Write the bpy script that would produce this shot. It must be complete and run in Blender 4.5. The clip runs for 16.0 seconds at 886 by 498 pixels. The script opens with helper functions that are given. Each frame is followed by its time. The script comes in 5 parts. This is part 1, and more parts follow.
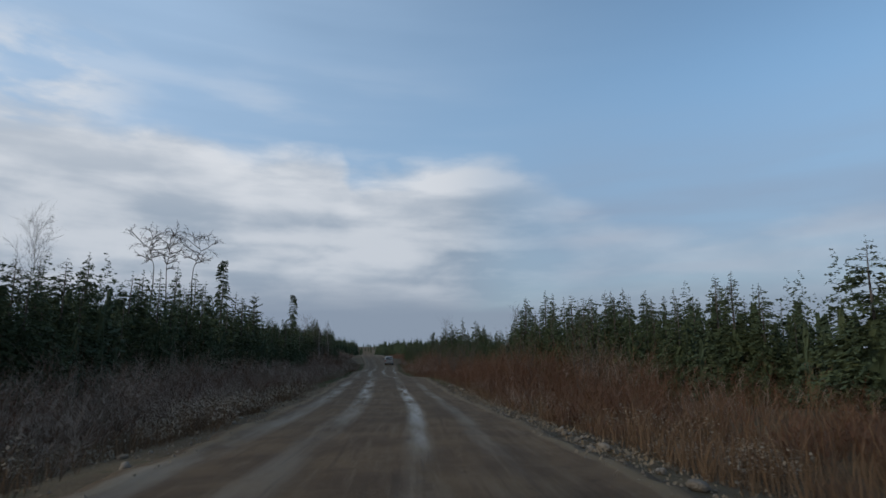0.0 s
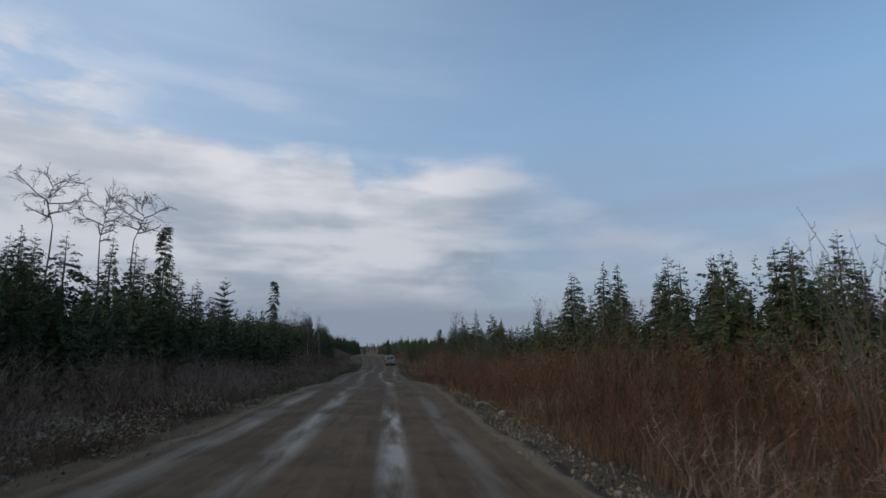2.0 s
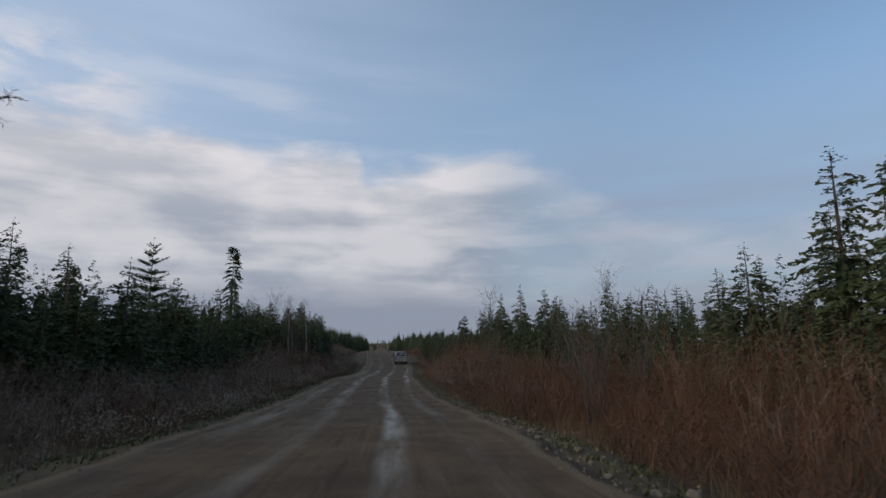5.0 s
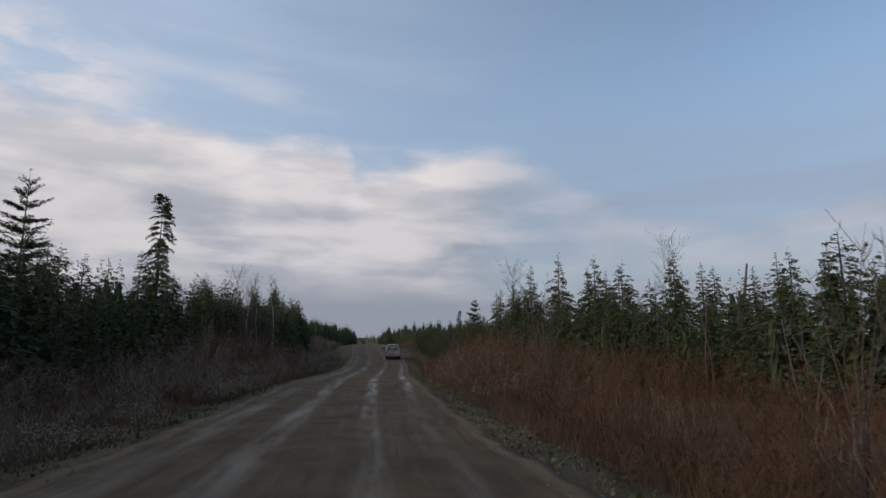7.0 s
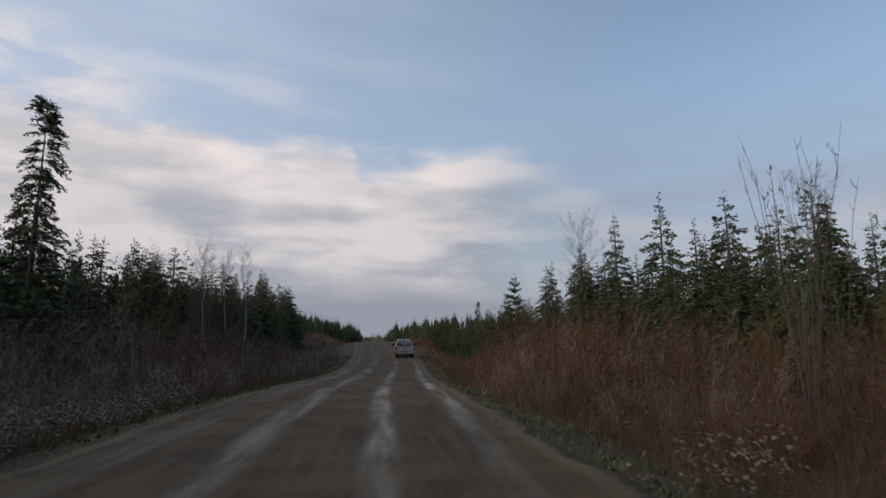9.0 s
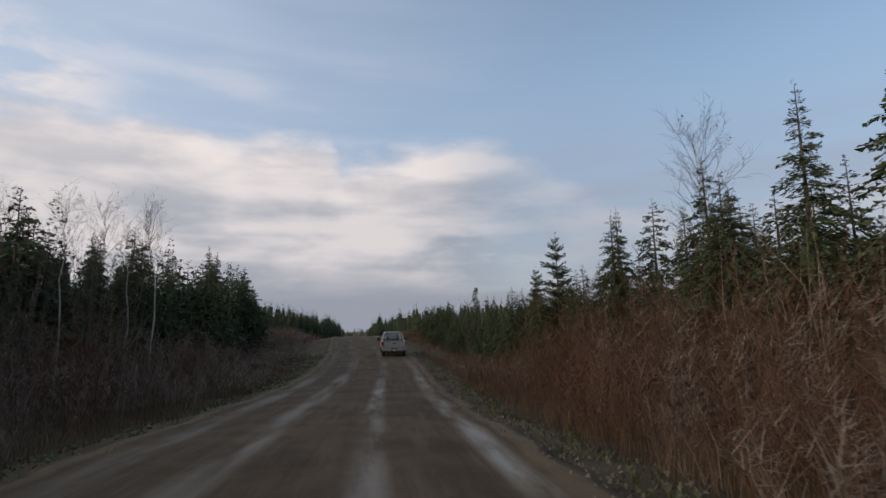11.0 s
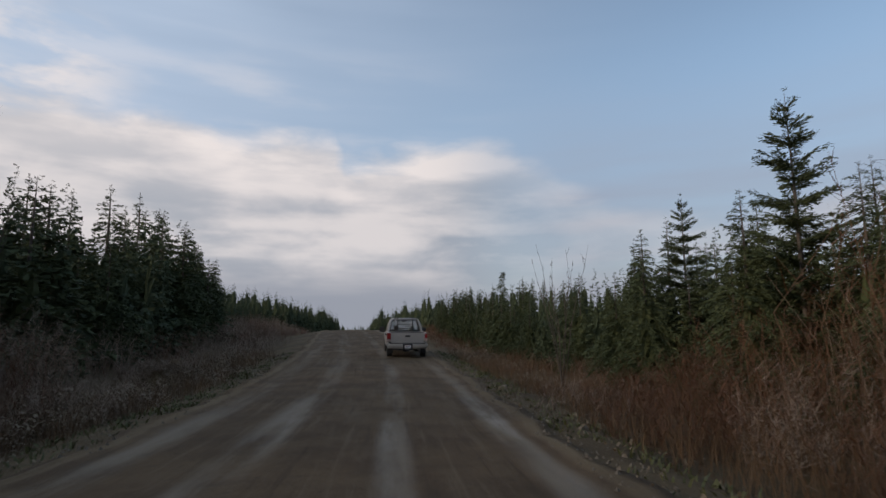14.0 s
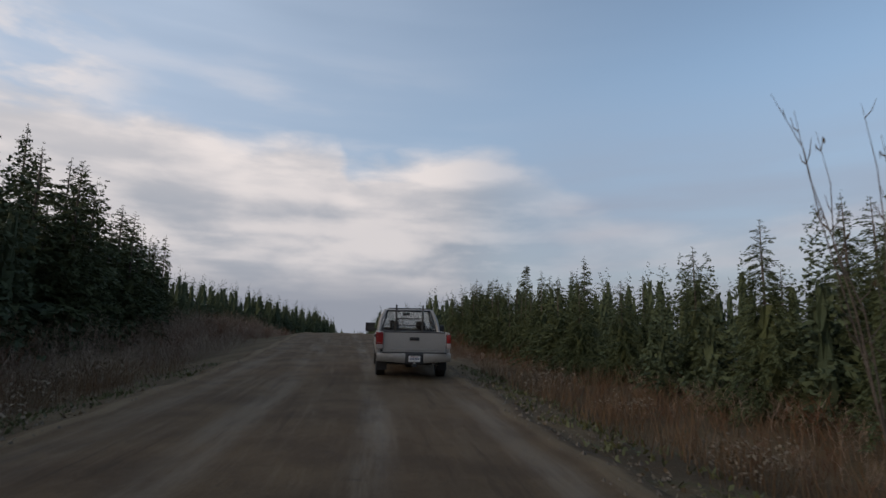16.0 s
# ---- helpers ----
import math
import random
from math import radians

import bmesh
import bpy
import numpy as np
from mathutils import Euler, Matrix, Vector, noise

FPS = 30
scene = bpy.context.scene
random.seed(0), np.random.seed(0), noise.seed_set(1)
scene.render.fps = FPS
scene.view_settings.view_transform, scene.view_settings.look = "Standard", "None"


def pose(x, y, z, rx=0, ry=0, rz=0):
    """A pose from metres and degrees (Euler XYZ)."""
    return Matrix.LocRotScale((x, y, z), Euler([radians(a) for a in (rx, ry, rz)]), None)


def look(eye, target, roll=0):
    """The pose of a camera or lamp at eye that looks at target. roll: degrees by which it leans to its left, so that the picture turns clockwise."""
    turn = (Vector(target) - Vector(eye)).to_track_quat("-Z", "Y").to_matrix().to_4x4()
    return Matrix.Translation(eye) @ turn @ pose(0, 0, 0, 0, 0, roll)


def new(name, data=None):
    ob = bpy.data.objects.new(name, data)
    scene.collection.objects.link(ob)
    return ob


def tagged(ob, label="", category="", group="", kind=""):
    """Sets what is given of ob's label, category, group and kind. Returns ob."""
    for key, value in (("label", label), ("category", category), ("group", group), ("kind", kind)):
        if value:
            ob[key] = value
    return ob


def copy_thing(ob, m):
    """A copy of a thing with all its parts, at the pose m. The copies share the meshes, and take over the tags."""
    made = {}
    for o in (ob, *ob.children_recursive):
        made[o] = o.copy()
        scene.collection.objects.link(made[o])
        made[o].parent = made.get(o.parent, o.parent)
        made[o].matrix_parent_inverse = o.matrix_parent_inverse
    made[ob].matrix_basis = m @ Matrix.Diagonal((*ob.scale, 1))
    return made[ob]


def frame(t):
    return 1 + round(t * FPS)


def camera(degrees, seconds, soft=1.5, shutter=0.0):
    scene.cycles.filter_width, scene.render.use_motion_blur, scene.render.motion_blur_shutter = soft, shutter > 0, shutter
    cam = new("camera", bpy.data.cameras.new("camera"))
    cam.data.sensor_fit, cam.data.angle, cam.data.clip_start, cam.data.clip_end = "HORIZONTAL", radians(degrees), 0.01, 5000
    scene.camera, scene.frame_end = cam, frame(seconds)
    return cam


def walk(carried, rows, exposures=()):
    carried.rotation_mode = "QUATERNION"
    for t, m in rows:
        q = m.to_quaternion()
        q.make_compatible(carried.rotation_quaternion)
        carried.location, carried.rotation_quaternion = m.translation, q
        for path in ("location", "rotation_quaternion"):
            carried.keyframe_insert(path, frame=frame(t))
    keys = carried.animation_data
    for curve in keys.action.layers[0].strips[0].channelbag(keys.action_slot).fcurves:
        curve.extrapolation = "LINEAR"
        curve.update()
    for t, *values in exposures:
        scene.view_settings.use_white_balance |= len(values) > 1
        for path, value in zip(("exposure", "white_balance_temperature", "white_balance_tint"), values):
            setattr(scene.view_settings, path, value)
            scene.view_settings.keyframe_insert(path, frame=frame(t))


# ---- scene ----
cam = camera(74.0, 16.0, soft=1.5, shutter=0.15)
PATH = [  # seconds, x, y, z, pitch, roll, yaw
    (0, 0.000, 0.000, 1.550, 9.922, 0.096, -5.512),
    (0.5, 0.329, 4.580, 1.445, 9.880, 0.147, -5.017),
    (1, 0.619, 8.913, 1.349, 9.900, 0.229, -4.817),
    (1.5, 0.827, 13.187, 1.298, 9.960, 0.288, -5.016),
    (2, 0.993, 17.502, 1.231, 9.961, 0.392, -4.978),
    (2.5, 1.112, 22.011, 1.146, 9.967, 0.381, -4.727),
    (3, 1.192, 26.614, 0.994, 10.002, 0.282, -4.340),
    (3.5, 1.221, 31.200, 0.863, 10.069, 0.338, -3.911),
    (3.7, 1.203, 33.033, 0.834, 10.111, 0.492, -3.816),
    (5.8, 1.114, 51.930, 0.942, 9.295, -0.552, -4.073),
    (6, 1.037, 53.718, 0.876, 9.274, -0.300, -4.336),
    (6.5, 0.847, 58.146, 0.693, 9.257, -0.112, -4.915),
    (7, 0.692, 62.456, 0.505, 9.199, 0.245, -4.959),
    (7.5, 0.546, 66.741, 0.312, 9.185, 0.568, -4.830),
    (8, 0.427, 71.155, 0.134, 9.191, 0.352, -4.754),
    (8.5, 0.302, 75.213, 0.040, 9.355, -0.100, -4.580),
    (9, 0.147, 79.155, -0.075, 9.140, -0.271, -4.468),
    (9.2, 0.104, 80.716, -0.090, 9.160, -0.100, -4.440),
    (11.3, -0.242, 97.252, -0.113, 8.407, -1.279, -6.526),
    (11.5, -0.283, 98.497, -0.130, 8.387, -0.757, -6.663),
    (12, -0.337, 101.729, -0.185, 8.261, -0.581, -6.386),
    (12.5, -0.312, 104.922, -0.302, 8.212, -0.390, -6.076),
    (13, -0.307, 108.005, -0.378, 8.287, -0.399, -6.121),
    (13.5, -0.342, 111.202, -0.491, 8.368, -0.278, -6.174),
    (14, -0.350, 114.615, -0.582, 8.476, -0.297, -6.062),
    (14.5, -0.260, 118.236, -0.634, 8.579, -0.171, -6.186),
    (15, -0.204, 121.645, -0.713, 8.952, 0.286, -6.269),
    (15.5, -0.088, 124.892, -0.706, 9.182, 0.675, -6.052),
    (16, 0.101, 128.408, -0.671, 9.180, 0.982, -5.860),
]


def aim(x, y, z, pitch, roll, yaw):
    """Camera pose from its place and its pitch, roll and yaw in degrees."""
    ahead = Vector((-math.sin(radians(yaw)) * math.cos(radians(pitch)), math.cos(radians(yaw)) * math.cos(radians(pitch)), math.sin(radians(pitch))))
    eye = Vector((x, y, z))
    return look(eye, eye + ahead, roll)


walk(cam, [(t, aim(*r)) for t, *r in PATH], exposures=[(0.0, -0.06, 5850.0, 5.0), (1.5, -0.05, 5960.0, 8.0), (3.5, -0.06, 6080.0, 10.0), (7.0, 0.0, 6500.0, 13.0), (9.0, 0.06, 6700.0, 14.0), (12.5, 0.12, 6720.0, 13.0), (16.0, 0.05, 6700.0, 12.5)])

# ---------------------------------------------------------------- node helpers


class Nodes:
    """Small helper that adds nodes to one tree and links them."""

    def __init__(self, tree):
        self.t = tree
        tree.nodes.clear()

    def add(self, kind, **ins):
        n = self.t.nodes.new(kind)
        for k, v in ins.items():
            self.set(n, k.replace("_", " "), v)
        return n

    def set(self, n, k, v):
        s = n.inputs[int(k)] if k.isdigit() else n.inputs[k]
        if isinstance(v, bpy.types.NodeSocket):
            self.t.links.new(v, s)
        else:
            s.default_value = v

    def m(self, op, a, b=0.0, c=0.0, clamp=False):
        n = self.t.nodes.new("ShaderNodeMath")
        n.operation, n.use_clamp = op, clamp
        for i, v in enumerate((a, b, c)):
            self.set(n, str(i), v)
        return n.outputs[0]

    def step(self, v, lo, hi):
        n = self.t.nodes.new("ShaderNodeMapRange")
        n.interpolation_type = "SMOOTHSTEP"
        for i, x in enumerate((v, lo, hi, 0.0, 1.0)):
            self.set(n, str(i), x)
        return n.outputs[0]

    def mix(self, f, a, b):
        n = self.t.nodes.new("ShaderNodeMix")
        n.data_type = "RGBA"
        self.set(n, "0", f)
        for i, v in ((6, a), (7, b)):
            self.set(n, str(i), v if isinstance(v, bpy.types.NodeSocket) else (*v, 1.0))
        return n.outputs[2]

    def noise(self, vec, scale, detail=5.0, rough=0.55, distort=0.0):
        n = self.add("ShaderNodeTexNoise", Scale=scale, Detail=detail, Roughness=rough, Distortion=distort)
        if vec is not None:
            self.set(n, "Vector", vec)
        return n.outputs["Fac"]

    def curve(self, v, pts):
        """A smooth curve through pts of (position 0..1, value 0..1)."""
        n = self.t.nodes.new("ShaderNodeFloatCurve")
        c = n.mapping.curves[0]
        for i, (x, y) in enumerate(pts):
            if i < 2:
                c.points[i].location = (x, y)
            else:
                c.points.new(x, y)
        n.mapping.update()
        self.set(n, "1", v)
        return n.outputs[0]

    def xyz(self, x, y, z=0.0):
        n = self.t.nodes.new("ShaderNodeCombineXYZ")
        for i, v in enumerate((x, y, z)):
            self.set(n, str(i), v)
        return n.outputs[0]


# ---------------------------------------------------------------- sky, sun
SUN_EL, SUN_AZ = 16.0, -118.0  # degrees; azimuth clockwise from +y

world = bpy.data.worlds.new("sky")
scene.world = world
world.use_nodes = True
W = Nodes(world.node_tree)
sky = W.add("ShaderNodeTexSky")
sky.sky_type, sky.sun_disc, sky.sun_elevation, sky.sun_rotation = "NISHITA", False, radians(SUN_EL), radians(SUN_AZ)
sky.altitude, sky.air_density, sky.dust_density, sky.ozone_density = 200.0, 1.0, 0.6, 1.6
sep = W.add("ShaderNodeSeparateXYZ", Vector=W.add("ShaderNodeTexCoord").outputs["Generated"])
dx, dy, dz = sep.outputs
az = W.m("MULTIPLY_ADD", W.m("ARCTAN2", dx, dy), 57.2958, 0.9)  # degrees to the right of +y
el = W.m("MULTIPLY", W.m("ARCSINE", dz), 57.2958)
q = W.xyz(W.m("MULTIPLY", az, 0.055), W.m("MULTIPLY", el, 0.16), 3.7)
n_big = W.noise(q, 1.0, 4.0, 0.45, 0.1)
n_fine = W.noise(W.xyz(W.m("MULTIPLY", az, 0.12), W.m("MULTIPLY", el, 0.34), 1.3), 1.0, 5.0, 0.52, 0.2)
n_long = W.noise(W.xyz(W.m("MULTIPLY", az, 0.050), W.m("MULTIPLY", el, 0.36), 8.1), 1.0, 3.0, 0.45, 0.1)
azn = W.m("MULTIPLY_ADD", az, 1 / 120.0, 0.5, clamp=True)  # -60..60 degrees to 0..1
# upper rim of the cloud bank: 0..1 is 0..40 degrees of elevation
rim = W.m("MULTIPLY", W.curve(azn, [(0.0, 0.50), (0.225, 0.475), (0.30, 0.485), (0.33, 0.505), (0.37, 0.485), (0.385, 0.468), (0.44, 0.492), (0.468, 0.482), (0.479, 0.447), (0.507, 0.46), (0.54, 0.462), (0.60, 0.482), (0.63, 0.44), (0.68, 0.33), (0.75, 0.27), (0.85, 0.29), (1.0, 0.3)]), 40.0)
above = W.m("SUBTRACT", rim, el)
wobble = W.m("ADD", W.m("MULTIPLY", W.m("SUBTRACT", n_big, 0.5), 3.0), W.m("MULTIPLY", W.m("SUBTRACT", n_fine, 0.5), 4.5))
edge = W.m("ADD", above, wobble)
bank = W.step(edge, -0.5, 2.2)
bank = W.m("MULTIPLY", bank, W.m("MULTIPLY_ADD", W.step(az, 19.0, 6.0), 0.62, 0.36))
# loose puffs over the bank on the brighter side
heap = W.m("MULTIPLY", W.step(az, -19.0, -29.0), W.m("MULTIPLY", W.step(el, 28.0, 22.5), W.step(el, 15.0, 19.0)))
puff = W.m("MULTIPLY", W.step(W.m("ADD", n_fine, W.m("MULTIPLY", n_big, 0.5)), 0.58, 0.86), heap)
# thin high haze that whitens the brighter side of the sky
haze = W.m("MULTIPLY", W.m("MULTIPLY_ADD", W.step(az, 38.0, -34.0), 0.78, 0.06), W.m("MULTIPLY_ADD", n_long, 0.5, 0.75))
wisp = W.m("MULTIPLY", W.step(W.m("ADD", n_long, W.m("MULTIPLY", n_fine, 0.4)), 0.62, 0.95), W.m("MULTIPLY", W.step(az, 16.0, -12.0), W.m("MULTIPLY", W.step(el, 29.0, 20.0), 0.42)))
mask = W.m("MAXIMUM", bank, W.m("MAXIMUM", W.m("MULTIPLY", puff, 0.9), wisp))
# shading inside the bank: bright rim, greyer folds, a slate band low down
fold = W.step(W.m("ADD", n_fine, W.m("MULTIPLY", n_long, 0.9)), 0.70, 1.16)
lit = W.m("MULTIPLY_ADD", W.step(edge, 8.5, 0.6), 0.40, 0.42)
lit = W.m("ADD", lit, W.m("MULTIPLY", W.m("SUBTRACT", fold, 0.5), 0.62), clamp=True)
lit = W.m("SUBTRACT", lit, W.m("MULTIPLY", W.step(az, 2.0, 14.0), 0.30), clamp=True)
white = W.mix(lit, (2.1, 2.38, 2.8), (5.05, 4.8, 4.75))
low = W.step(W.m("ADD", el, W.m("MULTIPLY", W.m("SUBTRACT", n_long, 0.5), 4.0)), 8.0, 3.2)
white = W.mix(low, white, (1.85, 2.05, 2.45))
clear = W.add("ShaderNodeMix")
clear.data_type, clear.blend_type = "RGBA", "MULTIPLY"
W.set(clear, "0", 1.0)
W.set(clear, "6", sky.outputs[0])
W.set(clear, "7", W.mix(W.step(el, 26.0, 5.0), (1.12, 1.08, 1.01), (0.70, 0.72, 0.72)))
hazy = W.mix(haze, clear.outputs[2], (2.95, 3.70, 4.75))
# grey veil low on the side away from the sun
veil = W.m("MULTIPLY", W.m("MULTIPLY", W.step(el, 26.0, 9.0), W.step(az, 6.0, 22.0)), W.m("MULTIPLY_ADD", n_long, 0.9, 0.25))
hazy = W.mix(veil, hazy, (2.0, 2.2, 2.75))
total = W.mix(W.m("MAXIMUM", mask, W.m("MULTIPLY", low, 0.95)), hazy, white)
bg = W.add("ShaderNodeBackground", Color=total, Strength=0.15)
W.add("ShaderNodeOutputWorld", Surface=bg.outputs[0])

sun_data = bpy.data.lights.new("sun", "SUN")
sun_data.energy, sun_data.angle, sun_data.color = 1.68, radians(12.0), (1.0, 0.84, 0.64)
sun = new("sun", sun_data)
sun_dir = Vector((math.sin(radians(SUN_AZ)) * math.cos(radians(SUN_EL)), math.cos(radians(SUN_AZ)) * math.cos(radians(SUN_EL)), math.sin(radians(SUN_EL))))
sun.matrix_world = look(sun_dir * 100, (0, 0, 0))

# ---------------------------------------------------------------- materials


def material(name, build):
    mat = bpy.data.materials.new(name)
    mat.use_nodes = True
    n = Nodes(mat.node_tree)
    bsdf = n.add("ShaderNodeBsdfPrincipled")
    n.add("ShaderNodeOutputMaterial", Surface=bsdf.outputs[0])
    build(n, bsdf)
    return mat


def place(n):
    return n.add("ShaderNodeTexCoord").outputs["Object"]


def world_place(n):
    return n.add("ShaderNodeNewGeometry").outputs["Position"]


def bump(n, bsdf, h, dist, strength=1.0):
    b = n.add("ShaderNodeBump", Height=h, Distance=dist, Strength=strength)
    n.set(bsdf, "Normal", b.outputs[0])


def varied(a, b, rough, scale=3.0, by="object", grain=25.0, depth=0.0, spec=0.3):
    """A surface between two colours: one value a piece or island, with blotches and grain over it."""
    def build(n, s):
        if by == "island":
            r = n.add("ShaderNodeNewGeometry").outputs["Random Per Island"]
        else:
            r = n.add("ShaderNodeObjectInfo").outputs["Random"]
        p = world_place(n)
        f = n.m("ADD", n.m("MULTIPLY", r, 0.55), n.m("MULTIPLY", n.noise(p, scale, 4.0), 0.75))
        f = n.m("SUBTRACT", f, 0.17, clamp=True)
        c = n.mix(f, a, b)
        g = n.noise(p, grain, 3.0)
        c = n.mix(n.m("MULTIPLY", n.step(g, 0.45, 0.75), 0.35), c, tuple(v * 0.55 for v in a))
        n.set(s, "Base Color", c)
        n.set(s, "Roughness", rough)
        n.set(s, "Specular IOR Level", spec)
        if depth:
            bump(n, s, g, depth)
    return build


def build_road(n, s):
    p = world_place(n)
    lane = n.add("ShaderNodeAttribute")
    lane.attribute_name = "across"
    off = lane.outputs["Fac"]
    sp = n.add("ShaderNodeSeparateXYZ", Vector=p)
    along = sp.outputs[1]
    stretched = n.xyz(off, n.m("MULTIPLY", along, 0.12))
    wob = n.m("MULTIPLY", n.m("SUBTRACT", n.noise(n.xyz(0.0, n.m("MULTIPLY", along, 0.06), 2.0), 1.0, 2.0), 0.5), 0.16)
    o = n.m("ADD", n.m("ADD", off, wob), n.m("MULTIPLY", n.step(along, 24.0, 4.0), 0.6))
    # four wheel lines, worn smooth and damp, their sky sheen painted as paler colour
    track = None
    right_line = n.m("MULTIPLY_ADD", n.step(along, 78.0, 98.0), 0.55, 2.35)
    edge_k = n.m("MULTIPLY_ADD", n.step(along, 82.0, 104.0), 0.70, 0.30)
    for c, w, k in ((-2.75, 0.50, 0.42), (-1.05, 0.50, 0.58), (1.0, 0.36, 0.95), (right_line, 0.36, edge_k)):
        d = n.m("ABSOLUTE", n.m("SUBTRACT", o, c))
        v = n.m("MULTIPLY", n.step(d, w, w * 0.25), k)
        track = v if track is None else n.m("MAXIMUM", track, v)
    blot = n.noise(stretched, 1.6, 6.0, 0.6)
    patch = n.noise(n.xyz(n.m("MULTIPLY", off, 0.25), n.m("MULTIPLY", along, 0.05), 5.0), 1.0, 3.0)
    track = n.m("MULTIPLY", track, n.m("MULTIPLY", n.step(blot, 0.30, 0.62), n.m("MULTIPLY_ADD", n.step(patch, 0.34, 0.56), 0.75, 0.25)))
    # the wheel lines fade where the road climbs; the wet stretch gets more painted sheen
    wet_sheen = n.m("MULTIPLY", n.step(along, 24.0, 30.0), n.step(along, 48.0, 40.0))
    track = n.m("MULTIPLY", track, n.m("ADD", n.m("MULTIPLY_ADD", n.step(along, 136.0, 124.0), 0.62, 0.38), n.m("MULTIPLY", wet_sheen, 0.5)), clamp=True)
    coarse = n.noise(p, 0.7, 6.0, 0.6)
    streak = n.noise(n.xyz(n.m("MULTIPLY", o, 5.0), n.m("MULTIPLY", along, 0.22), 9.0), 1.0, 5.0, 0.65)
    pits = n.noise(p, 4.5, 4.0, 0.6, 0.4)
    gr = n.noise(p, 38.0, 4.0, 0.7)
    base = n.mix(n.step(coarse, 0.32, 0.68), (0.078, 0.049, 0.027), (0.133, 0.087, 0.047))
    base = n.mix(n.step(blot, 0.5, 0.72), base, (0.139, 0.097, 0.059))
    base = n.mix(n.m("MULTIPLY", n.step(gr, 0.52, 0.72), 0.5), base, (0.191, 0.148, 0.094))
    base = n.mix(n.m("MULTIPLY", n.step(gr, 0.46, 0.30), 0.6), base, (0.038, 0.028, 0.019))
    base = n.mix(n.m("MULTIPLY", n.step(streak, 0.52, 0.70), 0.55), base, (0.167, 0.120, 0.074))
    base = n.mix(n.m("MULTIPLY", n.step(streak, 0.46, 0.32), 0.5), base, (0.050, 0.031, 0.018))
    base = n.mix(n.m("MULTIPLY", n.step(pits, 0.60, 0.74), 0.55), base, (0.048, 0.033, 0.021))
    berm = n.step(n.m("ABSOLUTE", n.m("SUBTRACT", n.m("ABSOLUTE", off), 3.45)), 0.2, 0.06)
    base = n.mix(n.m("MULTIPLY", berm, n.m("MULTIPLY", blot, 0.8)), base, (0.229, 0.171, 0.101))
    # sky reflection on the smooth tracks, put into the base colour as a pale tone
    base = n.mix(n.m("MULTIPLY", track, 0.8), base, (0.239, 0.196, 0.140))
    n.set(s, "Base Color", base)
    n.set(s, "Roughness", n.m("SUBTRACT", 0.92, n.m("MULTIPLY", track, 0.52)))
    n.set(s, "Specular IOR Level", n.m("MULTIPLY_ADD", track, 0.3, 0.2))
    bump(n, s, n.m("ADD", n.m("MULTIPLY", gr, n.m("SUBTRACT", 1.0, n.m("MULTIPLY", track, 0.7))), n.m("ADD", n.m("MULTIPLY", blot, 0.8), n.m("MULTIPLY", pits, -1.2))), 0.025, 1.0)


def build_ground(n, s):
    p = world_place(n)
    a, b, c = n.noise(p, 0.35, 5.0), n.noise(p, 2.6, 6.0, 0.65), n.noise(p, 22.0, 4.0, 0.7)
    col = n.mix(n.step(a, 0.35, 0.65), (0.080, 0.054, 0.031), (0.130, 0.092, 0.052))
    col = n.mix(n.m("MULTIPLY", n.step(b, 0.5, 0.7), 0.7), col, (0.072, 0.068, 0.031))
    col = n.mix(n.m("MULTIPLY", n.step(c, 0.5, 0.72), 0.7), col, (0.17, 0.135, 0.085))
    col = n.mix(n.m("MULTIPLY", n.step(c, 0.45, 0.28), 0.7), col, (0.028, 0.020, 0.014))
    n.set(s, "Base Color", col)
    n.set(s, "Roughness", 0.95)
    n.set(s, "Specular IOR Level", 0.15)
    bump(n, s, n.m("ADD", b, n.m("MULTIPLY", c, 0.4)), 0.08)


ROAD = material("gravel_road", build_road)
GROUND = material("forest_soil", build_ground)
NEEDLES = material("spruce_needles", varied((0.031, 0.047, 0.026), (0.088, 0.103, 0.044), 0.75, 1.2, "island", 40.0, 0, 0.2))
NEEDLES_FAR = material("far_needles", varied((0.032, 0.048, 0.029), (0.080, 0.098, 0.048), 0.8, 0.5, "island", 20.0, 0, 0.2))
BARK = material("spruce_bark", varied((0.055, 0.045, 0.038), (0.13, 0.11, 0.095), 0.9, 6.0, "object", 45.0, 0.02))
PALE_BARK = material("birch_bark", varied((0.27, 0.25, 0.22), (0.52, 0.49, 0.44), 0.85, 5.0, "object", 30.0, 0.01))
GREY_BARK = material("grey_bark", varied((0.062, 0.053, 0.046), (0.135, 0.120, 0.105), 0.88, 5.0, "object", 30.0, 0.01))
TWIGS = material("bare_twigs", varied((0.042, 0.034, 0.030), (0.085, 0.070, 0.061), 0.85, 2.0, "island"))
RED_STEM = material("red_shrub_stems", varied((0.076, 0.034, 0.018), (0.156, 0.071, 0.034), 0.8, 0.35, "island", 18.0, 0, 0.3))
GREY_STEM = material("grey_shrub_stems", varied((0.155, 0.112, 0.082), (0.30, 0.222, 0.165), 0.8, 0.6, "island", 18.0))
ALDER = material("alder_stems", varied((0.072, 0.041, 0.026), (0.190, 0.118, 0.070), 0.8, 0.8, "island", 18.0))
DRY_GRASS = material("dry_grass", varied((0.078, 0.046, 0.026), (0.175, 0.112, 0.062), 0.85, 0.9, "island", 30.0))
PALE_GRASS = material("pale_seed_heads", varied((0.125, 0.093, 0.062), (0.265, 0.215, 0.155), 0.9, 1.2, "island", 30.0))
LEAF = material("fallen_leaves", varied((0.095, 0.066, 0.040), (0.235, 0.185, 0.125), 0.8, 1.0, "island", 30.0))
